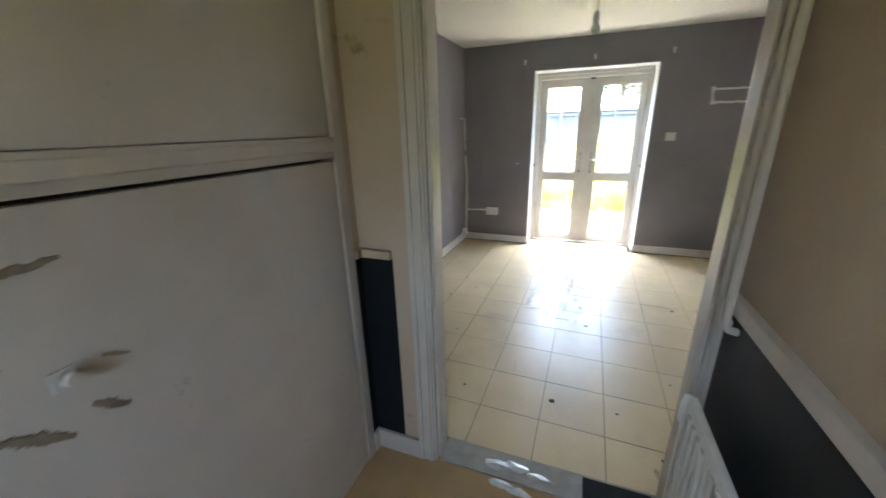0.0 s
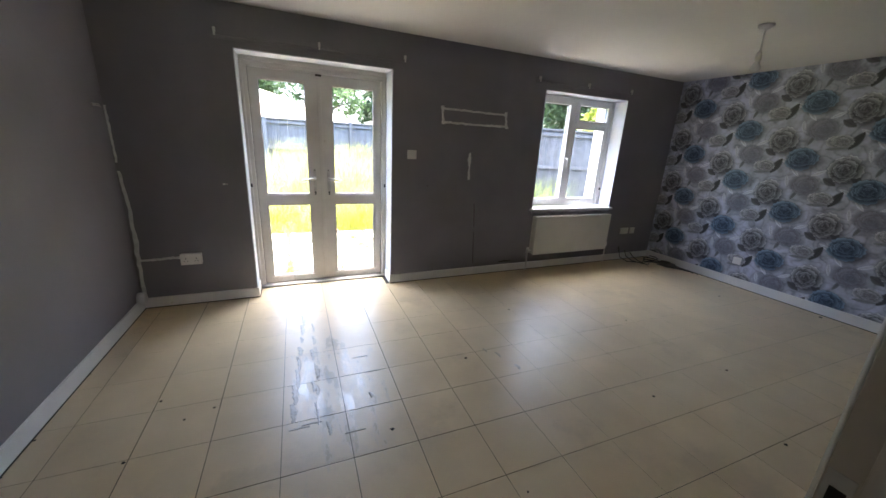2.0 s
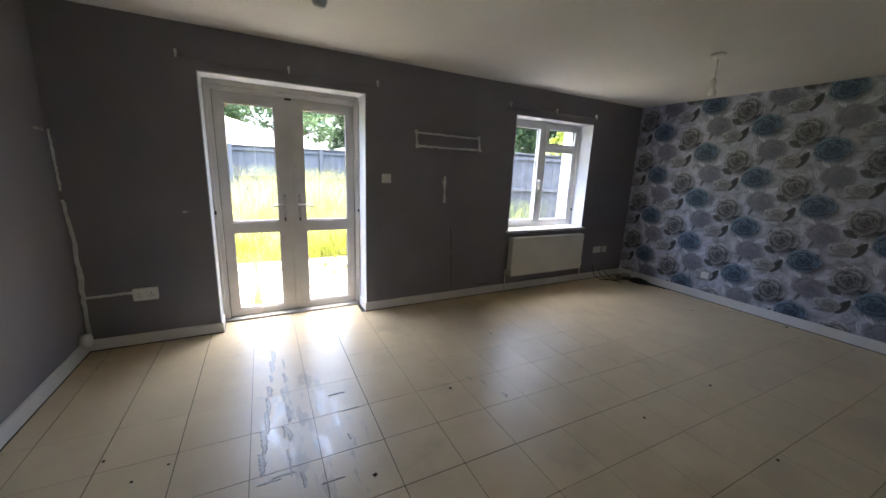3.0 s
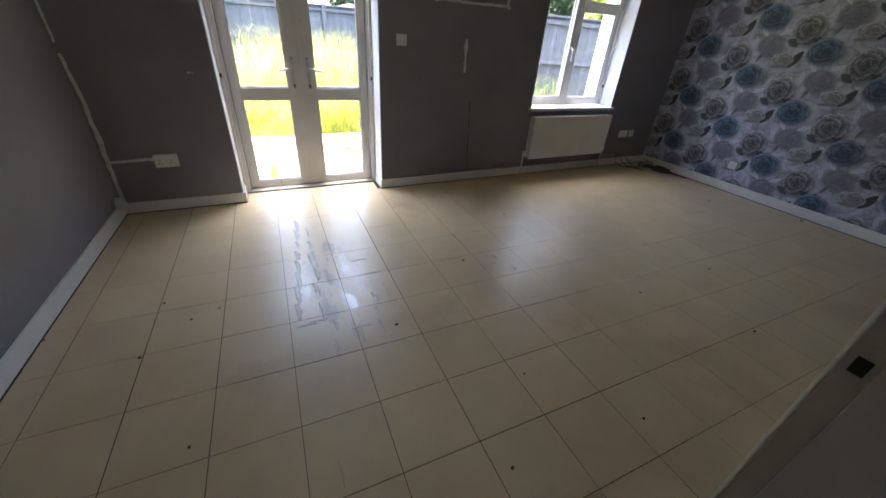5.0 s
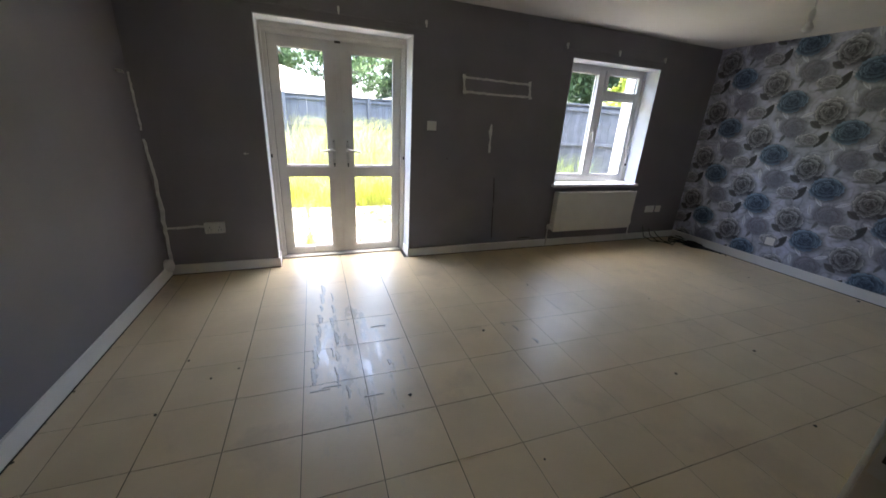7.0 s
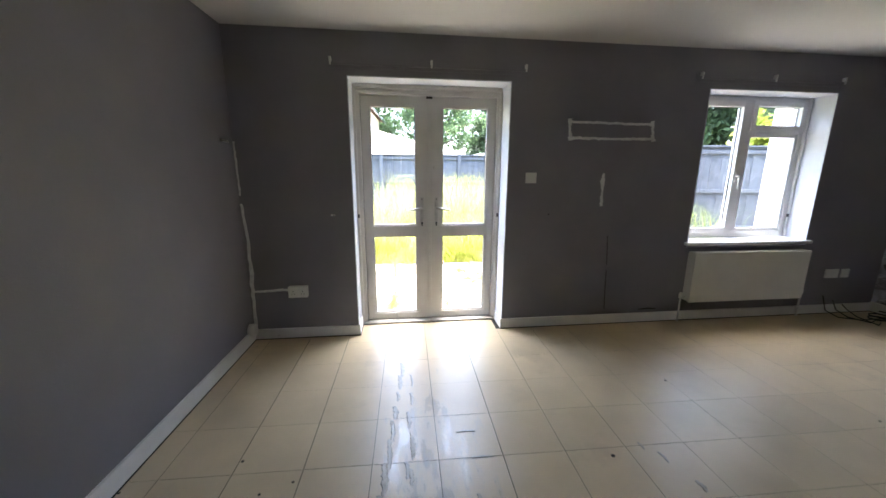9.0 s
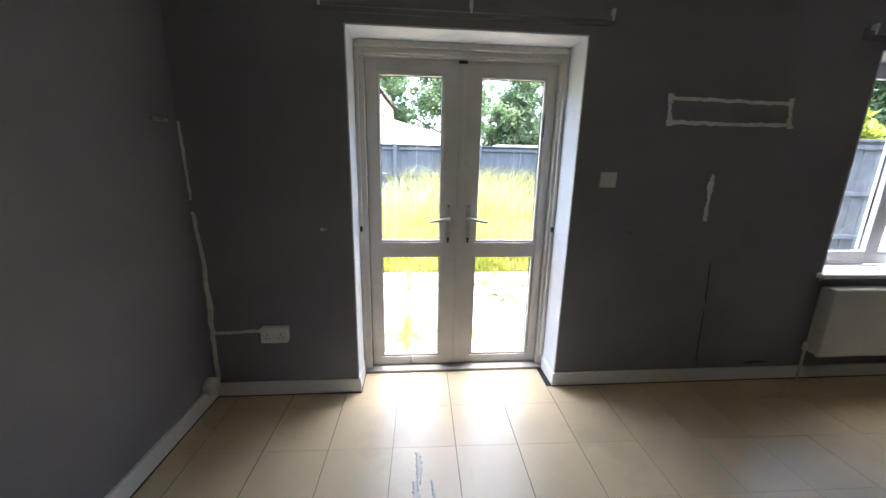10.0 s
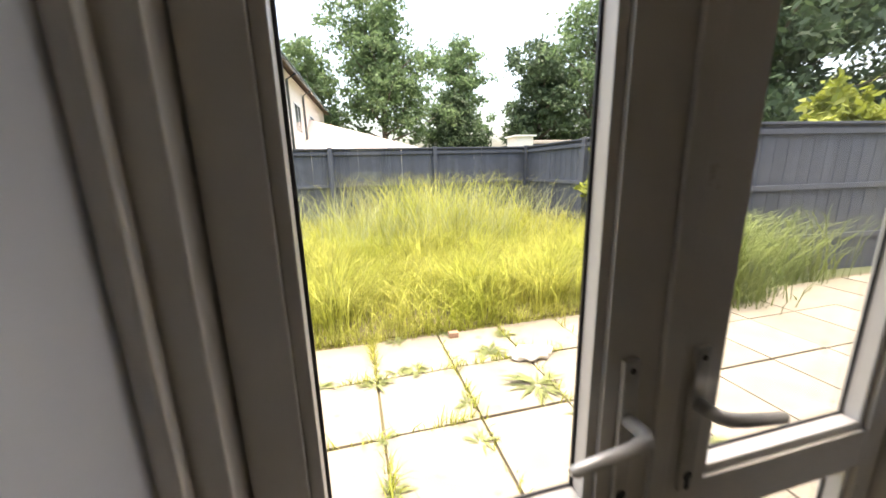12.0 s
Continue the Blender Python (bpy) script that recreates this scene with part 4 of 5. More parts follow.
# ---- rose wallpaper: a flat print held in the colours of a fine sheet ----
def wallpaper():
    y0, y1, z0, z1, step = YS + 0.001, 0.014, 0.1, CEIL, 0.005
    ny, nz = int((y1 - y0) / step), int((z1 - z0) / step)
    Y, Z = np.meshgrid(np.linspace(y0, y1, ny + 1), np.linspace(z0, z1, nz + 1))
    U = -Y                                   # runs away from the garden wall
    rng = np.random.RandomState(4)

    def value_noise(s):
        g = rng.rand(int(3.6 / s) + 3, int(2.6 / s) + 3)
        a, b = U / s, Z / s
        i, j = a.astype(int), b.astype(int)
        fa, fb = a - i, b - j
        fa, fb = fa * fa * (3 - 2 * fa), fb * fb * (3 - 2 * fb)
        return (g[i, j] * (1 - fa) + g[i + 1, j] * fa) * (1 - fb) + (g[i, j + 1] * (1 - fa) + g[i + 1, j + 1] * fa) * fb

    soft, fine = value_noise(0.06), value_noise(0.016)
    streak = np.abs(np.sin(9.0 * value_noise(0.11) + 3.0 * soft))
    base = 0.32 + 0.26 * soft + 0.12 * fine - 0.18 * (1 - streak) ** 2
    C = np.stack([base * 0.92, base * 0.96, base * 1.16], -1)
    pitch, drop = 0.53, 0.528

    def lay(mask, colour):
        C[...] = C * (1 - mask[..., None]) + colour * mask[..., None]

    def leaf(cu, cz, ang, ln, wd, dark):
        du, dz = U - cu, Z - cz
        a, b = du * math.cos(ang) + dz * math.sin(ang), -du * math.sin(ang) + dz * math.cos(ang)
        t = np.clip((a + ln / 2) / ln, 0, 1)
        e = np.abs(b) / (wd * np.sin(np.pi * t) ** 0.8 + 1e-4)
        m = np.clip((1 - e) * 4, 0, 1) * ((a > -ln / 2) & (a < ln / 2))
        v = dark * (1 + 0.6 * e + 0.5 * np.abs(np.sin(26 * t + 6 * e)) * (e > 0.1))
        lay(m, np.stack([v * 0.92, v * 0.96, v * 1.06], -1))

    def rose(cu, cz, R, lo, hi, turn, squash=0.85, shade=0.75, strength=1.0):
        """An open rose: outer petals first, each with a bright rolled rim, a mid face and a dark cleft behind the next."""
        lo, hi = np.array(lo), np.array(hi)
        du, dz = (U - cu) / R, (Z - cz) / (R * squash)
        ys, xs = np.where((np.abs(du) < 1.5) & (np.abs(dz) < 1.5))
        if not len(ys):
            return
        a, b = du[ys, xs], dz[ys, xs]
        under = C[ys, xs]
        sh = np.clip((1.08 - np.sqrt((a - 0.2) ** 2 + (b + 0.24) ** 2)) * 2.6, 0, 1) * shade
        col = under * (1 - sh[:, None]) + np.array([0.05, 0.052, 0.065]) * sh[:, None]
        rings = ((0.62, 5, 0.46), (0.5, 5, 0.42), (0.36, 4, 0.37), (0.24, 3, 0.3), (0.13, 3, 0.2), (0.04, 2, 0.12))
        for k, (rad, n, size) in enumerate(rings):
            for p in range(n):
                t = turn + k * 0.95 + p * 2 * math.pi / n + 0.3 * math.sin(7 * k + 3 * p + turn)
                rd = rad * (1 + 0.16 * math.sin(5 * p + 2.3 * k + turn))
                px, pz = rd * math.cos(t), rd * math.sin(t)
                x, y = (a - px) * math.cos(t) + (b - pz) * math.sin(t), -(a - px) * math.sin(t) + (b - pz) * math.cos(t)
                wob = 1 + 0.08 * np.sin(9 * y / size + p) + 0.05 * np.sin(17 * x / size + k)
                e = np.sqrt((x / (size * 0.66)) ** 2 + (y / (size * 1.08)) ** 2) * wob
                m = np.clip((1 - e) * 9, 0, 1)
                # a thin dark edge outside the petal sets it off from those below
                halo = np.clip((1.3 - e) * 3.2, 0, 1) * (0.55 if k else 0.28)
                col = col * (1 - halo[:, None]) + lo * 0.8 * halo[:, None]
                along = np.clip(0.5 + 0.5 * x / (size * 0.66), 0, 1)
                rim = np.clip((e - 0.74) * 5, 0, 1) * np.clip(x / size * 3 + 0.5, 0, 1)
                lit = 0.82 + 0.3 * math.cos(t - 2.0)
                v = np.clip((0.05 + 0.56 * along ** 2.1 + 0.34 * rim) * lit * (1.05 - 0.12 * k), 0, 1)
                col = col * (1 - m[:, None]) + (lo + (hi - lo) * v[:, None]) * m[:, None]
        C[ys, xs] = under * (1 - strength) + col * strength

    BLUE, WHITE = ((0.012, 0.03, 0.065), (0.38, 0.54, 0.75)), ((0.03, 0.03, 0.038), (0.84, 0.86, 0.93))
    FAINT = ((0.12, 0.125, 0.16), (0.4, 0.41, 0.5))
    spots = [(0.325 + i * pitch, 0.402 + j * drop - (0.255 if i % 2 else 0.0), i + 3 * j) for i in range(-1, 7) for j in range(-1, 6)]
    for cu, cz, k in spots:
        rose(cu + 0.09, cz - 0.255, 0.13, *FAINT, 2.0, 0.9, 0.35, 0.85)
        for du, dz, an, ln, v in ((0.17, -0.13, 0.5, 0.13, 0.46), (-0.02, -0.13, 2.3, 0.12, 0.5), (0.03, 0.17, 1.2, 0.11, 0.12), (-0.13, -0.03, 2.7, 0.12, 0.44), (-0.06, 0.3, 1.8, 0.12, 0.42)):
            leaf(cu + du, cz + dz, an, ln, 0.018, v)
    for cu, cz, k in spots:
        # the pale bud with its dark leaf
        leaf(cu + 0.345, cz + 0.17, 1.15, 0.17, 0.04, 0.035)
        rose(cu + 0.245, cz + 0.165, 0.105, (0.16, 0.16, 0.18), WHITE[1], 2.6, 0.62, 0.45)
        leaf(cu + 0.23, cz + 0.1, 0.12, 0.16, 0.02, 0.16)
    for cu, cz, k in spots:
        leaf(cu - 0.1, cz + 0.1, 1.9, 0.13, 0.035, 0.05)
        leaf(cu - 0.27, cz + 0.05, 2.6, 0.12, 0.035, 0.07)
        rose(cu - 0.2, cz + 0.17, 0.132, *WHITE, 1.0, 1.0, 0.85)
        rose(cu, cz, 0.142, *BLUE, 0.0, 0.82, 0.8)
    n = (ny + 1) * (nz + 1)
    co = np.stack([np.full(n, XR - 0.002), Y.ravel(), Z.ravel()], -1).astype(np.float32)
    idx = np.arange(n).reshape(nz + 1, ny + 1)
    quads = np.stack([idx[:-1, :-1], idx[1:, :-1], idx[1:, 1:], idx[:-1, 1:]], -1).reshape(-1, 4)
    me = bpy.data.meshes.new("wallpaper")
    me.vertices.add(n)
    me.vertices.foreach_set("co", co.ravel())
    me.loops.add(quads.size)
    me.loops.foreach_set("vertex_index", quads.ravel().astype(np.int32))
    me.polygons.add(len(quads))
    me.polygons.foreach_set("loop_start", np.arange(0, quads.size, 4, dtype=np.int32))
    att = me.color_attributes.new("print", "FLOAT_COLOR", "POINT")
    att.data.foreach_set("color", np.concatenate([np.clip(C, 0.01, 1).reshape(-1, 3), np.ones((n, 1))], 1).astype(np.float32).ravel())
    me.update(calc_edges=True)
    m = surf("wallpaper_print", (0.5, 0.5, 0.5), (0.5, 0.5, 0.5), 0.55, 3, 0.15, fine=110)
    nt = m.node_tree
    a = nt.nodes.new("ShaderNodeVertexColor")
    a.layer_name = "print"
    nt.links.new(a.outputs[0], nt.nodes["Principled BSDF"].inputs["Base Color"])
    me.materials.append(m)
    ob = new("wallpaper", me)
    ob.parent = bpy.data.objects["wall_east"]
    ob["label"] = "blue and grey rose print wallpaper"


wallpaper()

# ---- garden ----
GZ = -0.15
structure("ground", boxes((-300, 300, 0.5, 500, -0.6, -0.2), (-300, 300, -300, 0.5, -0.6, -0.21)), M_FIELD, "rough ground reaching into the distance", "ground")
structure("lawn_bed", boxes((-4.2, 5.4, 3.06, 8.5, -0.4, -0.165)), M_SOIL, "soil under the overgrown lawn", "ground")
patio = structure("patio", boxes((-3.9, 9.0, YO + 0.02, 3.05, -0.4, -0.175)), M_SOIL, "paved patio of square concrete slabs with weeds in the joints", "pavement")


def grass_mesh(name, spots, hmin, hmax, wide, lean, seed, mat):
    """Bent tapering blades rooted at spots, all in one mesh."""
    rng = np.random.RandomState(seed)
    n = len(spots)
    h = hmin + (hmax - hmin) * rng.rand(n) ** 1.2
    a = rng.rand(n) * 2 * np.pi
    ln = lean * (0.3 + rng.rand(n)) * h
    w = wide * (0.6 + 0.8 * rng.rand(n))
    d = np.stack([np.cos(a), np.sin(a)], -1)
    s = np.stack([-np.sin(a + 0.6), np.cos(a + 0.6)], -1)
    V = np.zeros((n, 7, 3))
    for k, (t, ww) in enumerate(((0, 1), (0.4, 0.85), (0.78, 0.5))):
        c = spots[:, :2] + d * (ln * t ** 2)[:, None]
        z = spots[:, 2] + h * (t - 0.18 * t ** 3 * lean)
        for side in (0, 1):
            V[:, 2 * k + side, :2] = c + s * ((side - 0.5) * w * ww)[:, None]
            V[:, 2 * k + side, 2] = z
    V[:, 6, :2] = spots[:, :2] + d * ln[:, None] * 1.15
    V[:, 6, 2] = spots[:, 2] + h * (1 - 0.3 * lean)
    F = []
    for f in ((0, 1, 3, 2), (2, 3, 5, 4)):
        F += (np.arange(n)[:, None] * 7 + np.array(f)).tolist()
    F += (np.arange(n)[:, None] * 7 + np.array((4, 5, 6))).tolist()
    return raw_mesh(name, V.reshape(-1, 3).tolist(), F, mat)


rng = np.random.RandomState(8)
clump = rng.rand(1500, 2) * [9.5, 5.3] + [-4.1, 3.1]
pick = rng.randint(0, 1500, 46000)
sp = clump[pick] + rng.randn(46000, 2) * 0.08
sp = np.concatenate([sp, rng.rand(16000, 2) * [9.5, 5.3] + [-4.1, 3.1]])
sp = sp[(sp[:, 1] > 2.97 + 0.06 * np.sin(sp[:, 0] * 9) + 0.05 * np.sin(sp[:, 0] * 23)) & (sp[:, 1] < 8.42) & (sp[:, 0] < 5.35) & (sp[:, 0] > -4.15)]
lift = np.array([noise.noise(Vector((p[0] * 1.1, p[1] * 1.1, 0))) for p in sp])
short, tall = sp[lift < 0.12], sp[lift >= 0.12]
tagged(new("long_grass", grass_mesh("long_grass", np.c_[short, np.full(len(short), -0.17)], 0.24, 0.7, 0.01, 0.9, 1, M_GRASS)), "overgrown yellow-green lawn grass going to seed", "grass", kind="stuff")
tagged(new("long_grass", grass_mesh("long_grass_tall", np.c_[tall, np.full(len(tall), -0.17)], 0.4, 1.0, 0.01, 0.75, 5, M_GRASS)), "taller clumps of yellow-green grass", "grass", kind="stuff")
far = sp[(sp[:, 1] > 5.2)]
keep = np.exp(-((far[:, 0] - 2.4) / 1.6) ** 2) * 0.09 + 0.03
far = far[rng.rand(len(far)) < keep]
tagged(new("grass_seed_heads", grass_mesh("grass_seed_heads", np.c_[far, np.full(len(far), -0.17)], 0.85, 1.6, 0.009, 0.6, 2, M_SEED)), "pale seed heads standing above the long grass", "grass", kind="stuff")
hump = rng.randn(1500, 2) * [0.9, 0.7] + [2.5, 6.6]
hump = hump[(hump[:, 1] < 8.3) & (hump[:, 1] > 4.5)]
tagged(new("long_grass", grass_mesh("long_grass_hump", np.c_[hump, np.full(len(hump), -0.17)], 0.9, 1.85, 0.01, 0.5, 15, M_GRASS)), "tallest yellow-green grass in the middle of the lawn", "grass", kind="stuff")
edge = np.c_[rng.rand(2600) * 9.4 - 4.1, 2.93 + 0.16 * rng.rand(2600)]
tagged(new("grass_fringe", grass_mesh("grass_fringe", np.c_[edge, np.full(len(edge), -0.172)], 0.08, 0.34, 0.007, 1.0, 16, M_GRASS)), "ragged grass creeping over the patio edge", "grass", kind="stuff")
tuft = np.concatenate([rng.randn(2600, 2) * [0.27, 0.2] + [5.05, 3.1], rng.randn(500, 2) * [0.5, 0.12] + [6.1, 3.1]])
tagged(new("grass_tuft", grass_mesh("grass_tuft", np.c_[tuft, np.full(len(tuft), -0.17)], 0.3, 1.25, 0.012, 0.55, 3, M_TUFT)), "tall green weeds by the fence", "weeds", kind="stuff")

low = rng.randn(1300, 2) * [0.34, 0.2] + [5.0, 3.02]
tagged(new("grass_tuft", grass_mesh("grass_tuft_low", np.c_[low, np.full(len(low), -0.172)], 0.1, 0.42, 0.012, 1.0, 18, M_TUFT)), "short green leaves at the foot of the tall weeds", "weeds", kind="stuff")


def weed(x, y, size, n, seed, label):
    """A flat rosette of pointed leaves."""
    rnd = random.Random(seed)
    bm = bmesh.new()
    for k in range(n):
        a, ln, up = rnd.random() * 6.28, size * (0.5 + 0.6 * rnd.random()), 0.08 + 0.3 * rnd.random()
        d, s = Vector((math.cos(a), math.sin(a), 0)), Vector((-math.sin(a), math.cos(a), 0))
        o = Vector((x + size * 0.25 * (rnd.random() - 0.5), y + size * 0.25 * (rnd.random() - 0.5), GZ - 0.005))
        w = ln * 0.075
        p = [o, o + d * ln * 0.4 + s * w + Vector((0, 0, ln * up * 0.5)), o + d * ln * 0.4 - s * w + Vector((0, 0, ln * up * 0.5)), o + d * ln + Vector((0, 0, ln * up * 0.35))]
        v = [bm.verts.new(q) for q in p]
        bm.faces.new((v[0], v[2], v[1]))
        bm.faces.new((v[1], v[2], v[3]))
    t = thing("weed", (x, y, GZ), label, "weed", "weeds in the paving joints")
    part("leaves", bm, M_WEED, t)


rnd = random.Random(21)
# thin growth along the joints between the slabs
jr = np.random.RandomState(31)
line = []
for gx, y0, y1, n in ((1.09, 0.75, 2.95, 420), (1.7, 0.9, 2.9, 150), (0.48, 1.0, 2.9, 90), (2.31, 1.2, 2.95, 130), (2.92, 1.0, 2.95, 60)):
    c = jr.rand(9) * (y1 - y0) + y0
    line.append(np.c_[gx + jr.randn(n) * 0.012, np.clip(c[jr.randint(0, 9, n)] + jr.randn(n) * 0.09, 0.7, 2.98)])
for gy, x0, x1, n in ((2.35, 0.0, 3.0, 260), (1.74, 0.3, 2.6, 140), (1.13, 0.4, 2.4, 60)):
    c = jr.rand(8) * (x1 - x0) + x0
    line.append(np.c_[c[jr.randint(0, 8, n)] + jr.randn(n) * 0.08, gy + jr.randn(n) * 0.01])
line = np.concatenate(line)
tagged(new("joint_weeds", grass_mesh("joint_weeds", np.c_[line, np.full(len(line), -0.172)], 0.05, 0.15, 0.008, 0.9, 6, M_GRASS)), "sparse yellow-green growth along the paving joints", "weeds", kind="stuff")
for x, y, s, n in ((1.09, 1.0, 0.22, 30), (1.08, 2.3, 0.16, 26), (1.25, 2.42, 0.12, 22), (1.4, 2.4, 0.14, 26), (1.1, 1.72, 0.1, 18), (1.1, 1.35, 0.12, 16), (2.05, 2.5, 0.18, 34), (2.3, 2.75, 0.14, 30), (2.2, 1.95, 0.24, 40), (1.62, 1.55, 0.12, 18), (1.65, 1.9, 0.12, 18),
                   (0.55, 1.7, 0.1, 14), (2.3, 1.6, 0.1, 16), (0.7, 2.36, 0.12, 18), (4.6, 2.7, 0.2, 30), (3.6, 2.9, 0.16, 26), (2.85, 1.2, 0.14, 20), (1.3, 2.9, 0.14, 22), (1.75, 2.97, 0.12, 20)):
    weed(x, y, s, n, rnd.random(), "low green weed growing in a paving joint")
bag = bmesh.new()
bmesh.ops.create_icosphere(bag, subdivisions=3, radius=1)
for v in bag.verts:
    k = 1 + 0.5 * noise.noise(v.co * 2.3) + 0.3 * noise.noise(v.co * 5)
    v.co = Vector((2.35 + v.co.x * 0.17 * k, 2.32 + v.co.y * 0.09 * k, GZ + max(0.0, 0.035 + v.co.z * 0.05 * k)))
for f in bag.faces:
    f.smooth = True
t = thing("plastic_bag", (2.35, 2.32, GZ), "crumpled white plastic bag lying on the patio", "bag")
part("sheet", bag, M_PLASTIC, t)
t = thing("stone", (1.83, 2.86, GZ), "brown lump of brick on the slabs", "brick")
part("lump", boxes((1.79, 1.88, 2.83, 2.89, GZ, GZ + 0.05), bevel=0.01), M_BRICK, t)

# fence: posts, three rails, capping and upright boards
def fence_run(name, x0, y0, x1, y1, ztop, bays):
    t = thing(name, ((x0 + x1) / 2, (y0 + y1) / 2, -0.2), "weathered blue-grey closeboard timber fence", "fence", "garden fences")
    ln = math.hypot(x1 - x0, y1 - y0)
    rot = Matrix.Translation((x0, y0, 0)) @ Matrix.Rotation(math.atan2(y1 - y0, x1 - x0), 4, "Z")

    def put(nm, bm):
        bm.transform(rot)
        return part(nm, bm, M_FENCE, t)

    for z in (ztop - 0.1, ztop - 0.82, ztop - 1.52):
        put("rail", boxes((0, ln, -0.02, 0.02, z - 0.04, z + 0.03), bevel=0.005))
    put("capping", boxes((0, ln, -0.035, 0.05, ztop - 0.02, ztop + 0.012), bevel=0.004))
    for k in range(bays + 1):
        x = k * ln / bays
        put("post", boxes((x - 0.05, x + 0.05, -0.07, 0.03, -0.35, ztop + 0.03), bevel=0.006))
    me = mesh_of("board", boxes((-0.053, 0.053, 0.0205, 0.036, -0.25, ztop - 0.0205), bevel=0.0), M_FENCE)
    n = int(ln / 0.1)
    rr = random.Random(n)
    for k in range(n):
        b = new("board", me)
        b.parent = t
        b.matrix_parent_inverse = t.matrix_world.inverted()
        b.matrix_world = rot @ Matrix.Translation(((k + 0.5) * ln / n, 0.004 * (k % 2), 0)) @ Matrix.Rotation(0.01 * (rr.random() - 0.5), 4, "Y")


fence_run("fence", -4.2, 8.55, 5.46, 8.55, 1.86, 4)
fence_run("fence", 5.46, 8.5, 5.4, 3.62, 1.86, 2)
fence_run("fence", 5.4, 3.56, 9.0, 3.2, 1.84, 1)

# white rendered end of the neighbouring extension
ext = thing("extension", (6.2, 0.7, -0.2), "white rendered end of a neighbouring extension", "building")
part("wall", boxes((5.53, 9.0, YO + 0.02, 1.07, -0.3, 3.0)), M_RENDER, ext)
part("roof", boxes((5.45, 9.1, YO + 0.005, 1.2, 3.0, 3.12), bevel=0.01), M_SLATE, ext)

# terrace behind the fence
terr = thing("terraced_house", (-3.4, 18, -0.2), "white rendered two storey house with brown tiled roof", "house")
ang = math.atan2(14, 0.95)
T = Matrix.Translation((-1.35, 11.5, 0)) @ Matrix.Rotation(ang, 4, "Z")


def put_in(bm, nm, mat, par, M, label=""):
    bm.transform(M)
    return part(nm, bm, mat, par, label)


put_in(boxes((0, 15, 0, 6, -0.3, 5.2)), "wall", M_PALEWALL, terr, T)
bm = bmesh.new()
pv = [bm.verts.new(p) for p in ((-0.3, -0.4, 5.1), (15.3, -0.4, 5.1), (15.3, 3, 7.4), (-0.3, 3, 7.4), (-0.3, 6.4, 5.1), (15.3, 6.4, 5.1))]
for f in ((0, 1, 2, 3), (3, 2, 5, 4), (0, 3, 4), (1, 5, 2)):
    bm.faces.new([pv[i] for i in f])
put_in(bm, "roof", M_SLATE, terr, T)
put_in(boxes((-0.3, 15.3, -0.5, -0.4, 5.0, 5.12), bevel=0.02), "gutter", M_PANE_DARK, terr, T)
for x in (4.0, 7.2):
    put_in(tube([(x, -0.08, 0), (x, -0.08, 4.8), (x, -0.42, 5.02)], 0.05, 8), "downpipe", M_PANE_DARK, terr, T)
for x, z in ((1.6, 3.0), (5.2, 3.0), (9.0, 3.0), (12.5, 3.0), (1.6, 0.6), (5.4, 0.6), (9.2, 0.6)):
    w = put_in(boxes((x, x + 1.3, -0.03, 0.0, z, z + 1.25)), "window", M_UPVC, terr, T)
    put_in(boxes((x + 0.08, x + 0.61, -0.036, -0.031, z + 0.08, z + 1.17), (x + 0.69, x + 1.22, -0.036, -0.031, z + 0.08, z + 1.17)), "pane", M_PANE_DARK, w, T)


def bungalow(name, x, y, w, d, eave, ridge, label, mat=None):
    h = thing(name, (x + w / 2, y + d / 2, -0.2), label, "outbuilding")
    part("wall", boxes((x + 0.2, x + w - 0.2, y + 0.2, y + d - 0.2, -0.3, eave)), M_PALEWALL, h)
    bm = bmesh.new()
    p = [bm.verts.new(q) for q in ((x, y, eave - 0.05), (x + w, y, eave - 0.05), (x + w, y + d, eave - 0.05), (x, y + d, eave - 0.05), (x + w * 0.05, y + d / 2, ridge), (x + w * 0.3, y + d / 2, ridge))]
    for f in ((0, 1, 5, 4), (1, 2, 5), (2, 3, 4, 5), (3, 0, 4), (3, 2, 1, 0)):
        bm.faces.new([p[i] for i in f])
    part("roof", bm, mat or M_ROOF, h)


bungalow("bungalow", -4.0, 17.5, 9.5, 6, 2.15, 4.1, "low bungalow with a pale hipped roof behind the fence")
for x, y, w, d, e in ((7.2, 24, 5.0, 3, 2.6), (4.6, 22, 2.2, 2.5, 2.2)):
    g = thing("garage", (x + w / 2, y, -0.2), "distant flat roofed white garage", "garage", "far garages")
    part("wall", boxes((x, x + w, y, y + d, -0.3, e)), M_PALEWALL, g)
    part("roof", boxes((x - 0.1, x + w + 0.1, y - 0.1, y + d + 0.1, e, e + 0.12), bevel=0.02), M_RENDER, g)
sh = thing("shed", (9.2, 15, -0.2), "pale shed beyond the corner of the fence", "shed")
part("wall", boxes((8.3, 9.1, 15, 16, -0.3, 2.65)), M_PALEWALL, sh)
part("roof", boxes((8.2, 9.2, 14.9, 16.1, 2.65, 2.72)), M_RENDER, sh)
sh = thing("shed", (11, 16, -0.2), "grey timber shed beyond the fence", "shed")
part("wall", boxes((9.6, 13, 16, 18, -0.3, 2.4)), M_FENCE, sh)
part("roof", boxes((9.4, 13.2, 15.8, 18.2, 2.4, 2.55), bevel=0.02), M_ROOF, sh)


